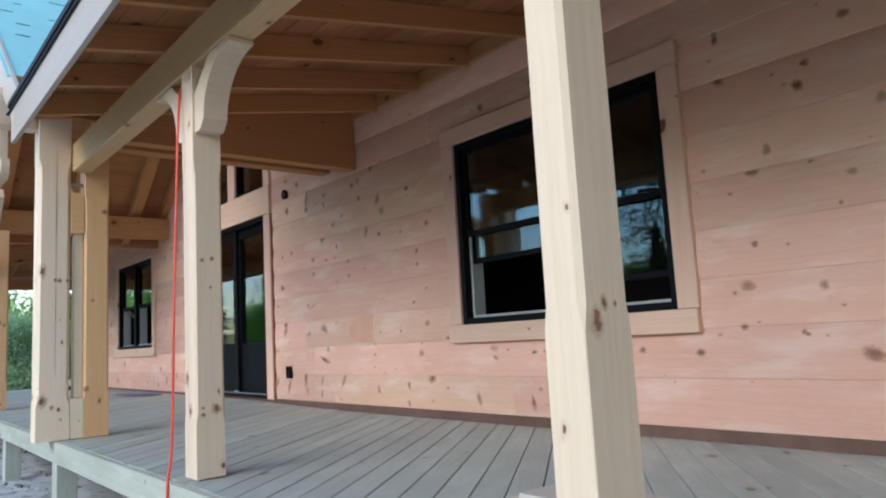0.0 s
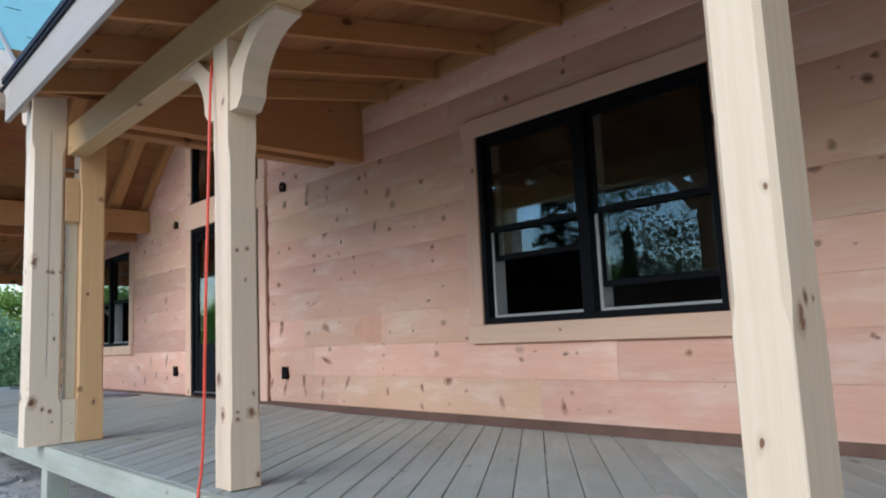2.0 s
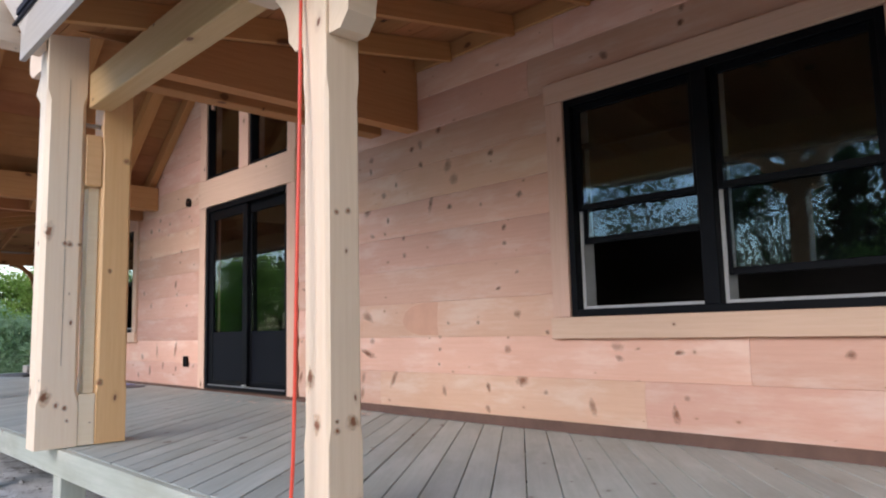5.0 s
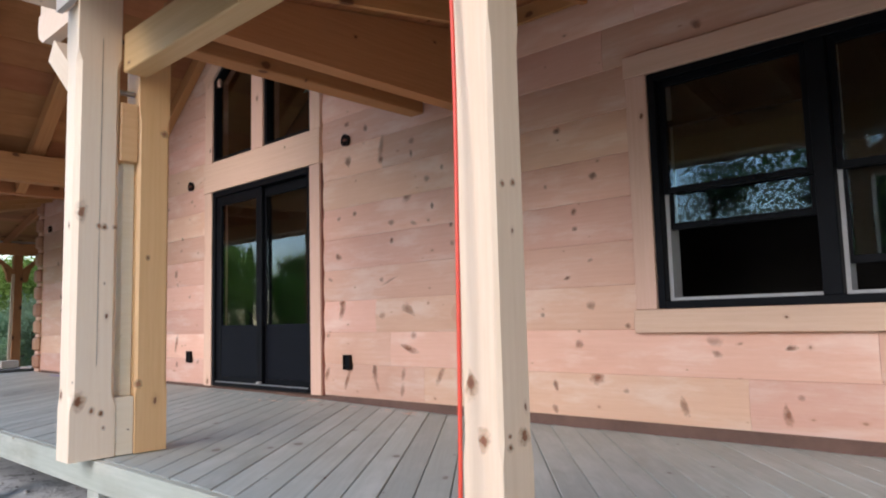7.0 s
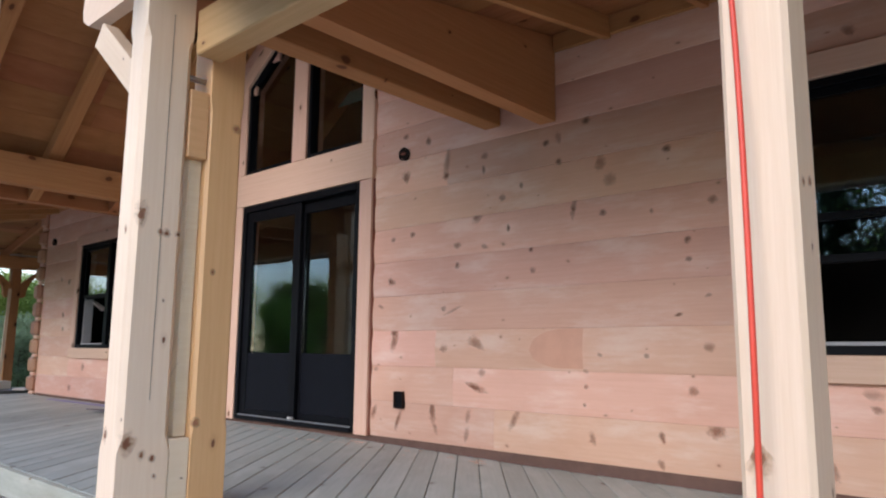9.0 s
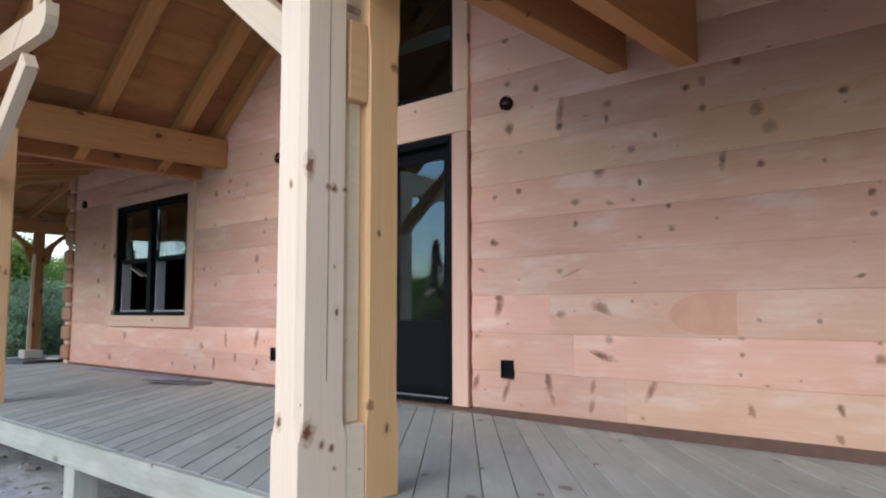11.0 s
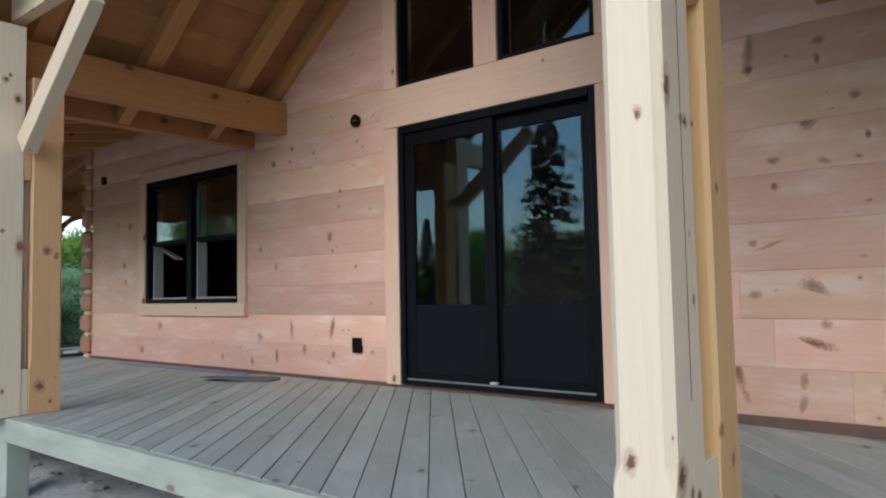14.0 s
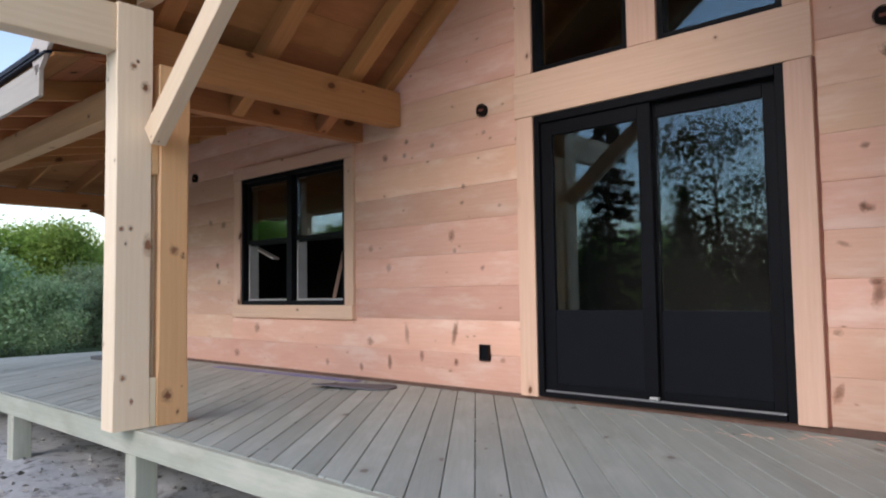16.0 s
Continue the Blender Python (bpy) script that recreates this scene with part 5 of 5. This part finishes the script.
def wall_knots():
    rng = random.Random(31)
    by_window = ((2.93, 2.74, 0.07, 0.04), (2.93, 3.0, 0.026, 0.063), (2.81, 2.22, 0.071, 0.047), (2.71, 2.31, 0.037, 0.052), (2.33, 2.12, 0.044, 0.032), (2.52, 2.58, 0.048, 0.039), (2.28, 2.87, 0.053, 0.038), (2.89, 1.63, 0.078, 0.044), (2.51, 1.6, 0.046, 0.038), (2.17, 2.43, 0.049, 0.041), (2.82, 1.84, 0.041, 0.029), (2.61, 1.37, 0.021, 0.017), (2.39, 1.98, 0.025, 0.021), (3.19, 1.29, 0.048, 0.043), (3.56, 1.31, 0.038, 0.039), (2.33, 1.27, 0.093, 0.056))
    mid_wall = ((6.21, 2.71, 0.06, 0.084), (6.14, 2.59, 0.08, 0.064), (5.78, 2.72, 0.05, 0.036), (5.67, 1.33, 0.053, 0.049), (5.57, 1.57, 0.051, 0.048), (5.56, 1.13, 0.09, 0.071), (5.01, 0.99, 0.033, 0.093), (4.46, 0.97, 0.035, 0.092), (4.39, 1.07, 0.03, 0.026), (4.82, 1.35, 0.08, 0.042), (4.8, 1.28, 0.053, 0.028), (4.42, 1.32, 0.046, 0.023), (4.8, 3.15, 0.046, 0.062), (4.28, 3.27, 0.035, 0.043), (4.29, 3.18, 0.038, 0.032))
    by_door = ((7.92, 2.89, 0.059, 0.084), (7.5, 2.83, 0.052, 0.043), (7.13, 2.92, 0.047, 0.047), (6.97, 2.6, 0.057, 0.042), (7.38, 2.15, 0.036, 0.041), (8.07, 2.07, 0.035, 0.053), (6.72, 2.07, 0.04, 0.04), (6.74, 2.21, 0.03, 0.031), (6.81, 2.65, 0.027, 0.045), (6.41, 2.45, 0.031, 0.136), (7.2, 1.6, 0.127, 0.05), (7.16, 1.39, 0.052, 0.046), (7.22, 1.3, 0.168, 0.033), (7.51, 1.56, 0.066, 0.042), (8.02, 1.6, 0.05, 0.14), (6.34, 1.42, 0.035, 0.025), (6.34, 1.33, 0.035, 0.025), (6.35, 1.22, 0.02, 0.022), (7.29, 0.97, 0.034, 0.1), (7.58, 0.99, 0.03, 0.082), (6.88, 1.1, 0.036, 0.13), (6.52, 2.77, 0.038, 0.037), (6.92, 2.37, 0.025, 0.045))
    far_wall = ((11.03, 2.1, 0.05, 0.09), (11.79, 1.86, 0.05, 0.07), (10.9, 2.5, 0.04, 0.037), (11.24, 2.88, 0.05, 0.039), (11.57, 2.84, 0.05, 0.04), (12.04, 1.21, 0.08, 0.06), (11.56, 1.29, 0.04, 0.15), (11.01, 1.31, 0.05, 0.18), (12.16, 0.97, 0.04, 0.07), (11.78, 1.04, 0.04, 0.11), (12.66, 0.99, 0.05, 0.06), (11.4, 1.11, 0.04, 0.09), (11.0, 1.08, 0.037, 0.06), (10.53, 1.12, 0.05, 0.04), (12.02, 2.05, 0.05, 0.05), (10.68, 2.9, 0.035, 0.035), (8.05, 2.4, 0.037, 0.036), (8.04, 2.06, 0.042, 0.036), (8.18, 1.88, 0.07, 0.025), (8.03, 1.67, 0.07, 0.05), (8.23, 1.4, 0.045, 0.03), (8.24, 1.06, 0.038, 0.1), (14.66, 1.79, 0.06, 0.06), (14.88, 2.5, 0.07, 0.07))
    small_by_door = ((7.95, 3.56, 0.06, 0.04), (7.93, 3.22, 0.05, 0.04), (7.68, 3.14, 0.04, 0.06), (7.14, 2.82, 0.03, 0.05), (7.21, 2.49, 0.09, 0.08), (7.84, 2.42, 0.05, 0.036), (7.13, 2.27, 0.05, 0.03), (6.61, 2.91, 0.045, 0.035), (6.31, 3.0, 0.05, 0.042), (7.51, 1.84, 0.042, 0.03), (7.41, 1.83, 0.15, 0.016), (7.96, 1.03, 0.034, 0.15), (7.62, 1.11, 0.036, 0.16), (7.28, 1.09, 0.036, 0.1), (7.49, 2.93, 0.05, 0.19), (6.52, 2.92, 0.036, 0.07), (7.38, 2.29, 0.06, 0.04))
    small_mid = ((6.2, 2.39, 0.044, 0.037), (5.88, 2.36, 0.022, 0.03), (5.67, 2.17, 0.038, 0.034), (5.67, 2.06, 0.034, 0.027), (6.24, 1.52, 0.03, 0.019), (5.94, 1.52, 0.026, 0.023), (5.74, 1.75, 0.05, 0.014), (6.3, 1.03, 0.034, 0.075), (5.86, 1.07, 0.03, 0.055), (5.87, 0.92, 0.03, 0.05), (5.36, 1.06, 0.034, 0.026), (5.33, 1.44, 0.033, 0.025), (5.57, 1.85, 0.037, 0.017), (5.52, 2.38, 0.045, 0.04))
    small_far = ((11.82, 2.85, 0.06, 0.065), (11.55, 2.96, 0.05, 0.036), (10.91, 2.36, 0.04, 0.028), (11.01, 1.98, 0.034, 0.044), (10.71, 1.83, 0.04, 0.026), (10.53, 2.31, 0.04, 0.026), (10.35, 2.8, 0.04, 0.04), (14.7, 1.99, 0.06, 0.07), (14.58, 2.45, 0.09, 0.08), (13.88, 1.29, 0.08, 0.09), (14.27, 1.0, 0.09, 0.08))
    small_near = ((2.48, 2.70, 0.045, 0.03), (2.53, 2.60, 0.05, 0.045), (2.93, 2.97, 0.03, 0.035), (2.93, 1.42, 0.04, 0.03), (2.63, 1.38, 0.028, 0.025))
    for rows in (small_near, by_window, mid_wall, by_door, far_wall, small_by_door, small_mid, small_far):
        for y, z, w, h in rows:
            tilt = rng.uniform(-28, 28) if h > 1.6 * w or w > 1.6 * h else rng.uniform(-10, 10)
            knot(WALL_OB, on_siding(y, z) @ Matrix.Rotation(radians(tilt), 4, "Z"), w * 1.2, h * 1.2, KNOT_HALO, rng)
    # a tan arch-shaped patch, one course high
    bm = bmesh.new()
    z0 = BASE + 2 * COURSE
    cols = []
    for i in range(15):
        u = i / 14
        top = 1.0 if u < 0.35 else math.sqrt(max(0.0, 1 - ((u - 0.35) / 0.65) ** 2))
        col = []
        for j in range(9):
            f = 0.52 + 0.46 * top * (j / 4 - 1) - 0.04 * (1 - top)
            col.append(bm.verts.new((WALL + 0.033 - bulge(COURSE * f) - 0.0009, 6.36 + 0.40 * u, z0 + COURSE * f)))
        cols.append(col)
    for p, q in zip(cols, cols[1:]):
        for j in range(8):
            if (p[j].co - p[j + 1].co).length + (q[j].co - q[j + 1].co).length > 1e-5:
                bm.faces.new((p[j], p[j + 1], q[j + 1], q[j]))
    link("patch", bm, PATCH, WALL_OB, None, "tan arch-shaped patch")


wall_knots()


def post_knots():
    rng = random.Random(32)
    posts = {o.name: o for o in scene.objects if o.name.startswith(("porch_post", "paired_post"))}
    near_c, near_d = posts["porch_post"], posts["porch_post.001"]
    pair_b, pair_a = posts["paired_post"], posts["paired_post.001"]
    rows = ((pair_b, 7.01, ((1.25, 2.10, 0.045, 0.085), (1.335, 2.035, 0.022, 0.026), (1.362, 2.032, 0.026, 0.03), (1.415, 2.035, 0.026, 0.022), (1.255, 1.15, 0.05, 0.075), (1.32, 1.095, 0.03, 0.034), (1.366, 1.08, 0.024, 0.03), (1.374, 1.006, 0.016, 0.022), (1.553, 1.212, 0.03, 0.036), (1.595, 1.882, 0.02, 0.022), (1.678, 2.578, 0.034, 0.036))),
            (pair_a, 11.44, ((1.303, 3.05, 0.03, 0.04), (1.242, 2.047, 0.026, 0.026), (1.299, 2.057, 0.026, 0.03), (1.405, 1.952, 0.05, 0.10), (1.261, 1.16, 0.03, 0.036), (1.316, 1.021, 0.02, 0.034), (1.568, 1.933, 0.05, 0.056), (1.628, 1.889, 0.026, 0.034), (1.537, 1.039, 0.055, 0.075), (1.331, 3.085, 0.022, 0.024), (1.38, 2.927, 0.05, 0.06), (1.529, 2.971, 0.03, 0.036))),
            (near_c, 4.47, ((1.475, 1.15, 0.022, 0.022), (1.475, 1.18, 0.014, 0.014), (1.535, 1.175, 0.034, 0.045), (1.478, 1.893, 0.018, 0.02), (1.53, 1.90, 0.018, 0.02))),
            (near_d, 2.085, ((1.455, 1.468, 0.036, 0.06), (1.49, 1.514, 0.02, 0.03), (1.53, 1.509, 0.012, 0.018))))
    shaft = lambda post, x: next(o for o in scene.objects if o.parent == post and o.name.startswith("shaft" if post in (near_c, near_d) else "front_shaft" if x < 1.45 else "rear_shaft"))
    for parent, y, ks in rows:
        for x, z, w, h in ks:
            knot(shaft(parent, x), Matrix.Translation((x, y - 0.0004, z)) @ FACE_Y, w * 1.35, h * 1.35, POST_HALO, rng)
    for parent, x, ks in ((pair_b, 1.213, ((7.125, 1.174, 0.03, 0.05), (7.068, 2.039, 0.016, 0.03))), (near_c, 1.44, ((4.57, 1.32, 0.03, 0.06), (4.53, 1.17, 0.026, 0.05)))):
        for y, z, w, h in ks:
            knot(shaft(parent, x), Matrix.Translation((x - 0.0004, y, z)) @ FACE_X, w * 1.4, h * 1.4, POST_HALO, rng)


post_knots()


# ---- siding boards ----
def siding():
    rng = random.Random(8)
    prof = [(0.0, 0.0), (bulge(0.0) - 0.003, 0.0003)] + [(bulge(h), h) for h in (0.003, 0.03, 0.06, 0.09, 0.12, 0.15, 0.18, 0.21, 0.24, 0.258, COURSE - 0.0004)] + [(0.0, COURSE - 0.0004)]
    turn = Matrix.Rotation(radians(90), 4, "Z")

    def clip(z_lo, z_hi):
        """The profile cut to a part of the course's height."""
        if z_lo <= 0.0005 and z_hi >= COURSE - 0.0021:
            return prof
        ys = lambda z: float(np.interp(z, [p[1] for p in prof[1:-1]], [p[0] for p in prof[1:-1]]))
        keep = [p for p in prof[1:-1] if z_lo < p[1] < z_hi]
        return [(0.0, z_lo), (ys(z_lo), z_lo), *keep, (ys(z_hi), z_hi), (0.0, z_hi)]

    def lay(ya, yb, z, lo=0.0, hi=COURSE, s0=0.0, s1=0.0):
        y = ya
        first = True
        while y < yb - 0.01:
            ln = rng.uniform(2.2, 4.6)
            y2 = yb if yb - (y + ln) < 0.8 else y + ln
            bm = extruded(clip(lo, hi), y2 - y - 0.0015, s0 if first else 0.0, s1 if y2 == yb else 0.0)
            link("siding_board", bm, SIDING, WALL_OB, Matrix.Translation((WALL + 0.033, y, z)) @ turn)
            y, first = y2, False
    holes = [(o[0], o[1], o[2], o[3]) for o in (WIN1, WIN2, DOOR)]
    z = BASE
    while z < 5.3:
        top = z + COURSE
        low = z < 3.30
        if low:
            spans, s = [(Y_LO, Y_HI)], 0.0
        else:
            reach = 2.33 + (3.48 + 0.17 - z) / PITCH
            half = reach
            spans, s = [(MID - half, MID + half)], 1 / PITCH
            if half < COURSE / PITCH + 0.05:
                break
        cuts = []
        for y0, y1, z0, z1 in holes:
            if z < z1 - 0.005 and top > z0 + 0.005:
                cuts.append((y0, y1, z0 - z, z1 - z))
        zc = z + COURSE / 2
        for p in (PANE_L, PANE_R):
            if top > UPPER_Z + 0.01:
                a, b = p
                if zc > UPPER_OUT:
                    lim = 0.88 - (zc - UPPER_OUT) / UPPER_SLOPE
                    a, b = max(a, MID - lim), min(b, MID + lim)
                if b - a > 0.05:
                    cuts.append((a, b, UPPER_Z - z, 9.0))
        for a, b in spans:
            y = a
            slant = s
            for c in sorted(cuts):
                if c[0] < a or c[1] > b:
                    continue
                lay(y, c[0], z, s0=slant)
                slant = 0.0
                if c[2] > 0.02:
                    lay(c[0], c[1], z, 0.0, c[2])
                if c[3] < COURSE - 0.02:
                    lay(c[0], c[1], z, c[3], COURSE - 0.0015)
                y = c[1]
            lay(y, b, z, s0=slant, s1=s)
        # the low wings beside the gable at the height where the roofs meet the wall
        if not low and z < 3.60:
            hi = min(COURSE, 3.62 - z)
            lay(Y_LO, MID - half, z, 0.0, hi)
            lay(MID + half, Y_HI, z, 0.0, hi)
        z = top


siding()


# ---- deck boards ----
def deck_boards():
    """Diagonal boards, each clipped to the deck's outline."""
    floor_deck = thing("floor_deck", 2.5, 8.0, DECK_Z - 0.03, "grey weathered diagonal deck boards with open joints", "deck", kind="structure")
    step, w, t = 0.1389, 0.1342, 0.028
    lo = min(NRM.dot(Vector(p)) for p in ((EDGE, DECK_Y0, 0), (DECK_X1, DECK_Y0, 0)))
    rng = random.Random(17)
    k = 0
    while True:
        c = 1.0195 + step * (math.floor((lo - 1.0195) / step) + 0.5 + k)
        k += 1
        if c > NRM.dot(Vector((EDGE, DECK_Y1, 0))):
            break
        # outline of the board in plan, cut by the deck's four sides
        base = NRM * c
        quad = [base + DIR * s + NRM * o for s, o in ((-40, -w / 2), (40, -w / 2), (40, w / 2), (-40, w / 2))]
        for axis, val, keep in ((0, EDGE + rng.uniform(-0.003, 0.003), 1), (0, DECK_X1, -1), (1, DECK_Y0, 1), (1, DECK_Y1, -1)):
            out = []
            for i, p in enumerate(quad):
                q = quad[(i + 1) % len(quad)]
                dp, dq = keep * (p[axis] - val), keep * (q[axis] - val)
                if dp >= 0:
                    out.append(p)
                if dp * dq < 0:
                    out.append(p.lerp(q, dp / (dp - dq)))
            quad = out
            if len(quad) < 3:
                break
        if len(quad) < 3:
            continue
        m = Matrix.Translation((*(base + DIR * 0).to_2d(), DECK_Z - t)) @ Matrix.Rotation(math.atan2(DIR.y, DIR.x), 4, "Z")
        inv = m.inverted()
        dz = rng.uniform(-0.0015, 0.0012)
        bm = bmesh.new()
        pl = [inv @ Vector((p.x, p.y, DECK_Z - t)) for p in quad]
        cen = sum(pl, Vector()) / len(pl)
        a = [bm.verts.new((p.x, p.y, deck_sag(q.x, q.y))) for p, q in zip(pl, quad)]
        sag = [deck_sag(p.x, p.y) for p in quad]
        b = [bm.verts.new((p.x, p.y, t - 0.003 + dz + g)) for p, g in zip(pl, sag)]
        u = [bm.verts.new((p.x, p.y - math.copysign(0.003, p.y - cen.y), t + dz + g)) for p, g in zip(pl, sag)]
        n = len(pl)
        for i in range(n):
            j = (i + 1) % n
            bm.faces.new((a[i], a[j], b[j], b[i]))
            bm.faces.new((b[i], b[j], u[j], u[i]))
        bm.faces.new(a[::-1]), bm.faces.new(u)
        link("deck_board", bm, DECK, floor_deck, m)
    # wing beyond the house corner
    block("deck_wing", DECK_X1 + 0.004, 9.0, Y_HI + 0.15, DECK_Y1, DECK_Z - t, DECK_Z - 0.001, DECK, floor_deck)
    return floor_deck


deck_boards()
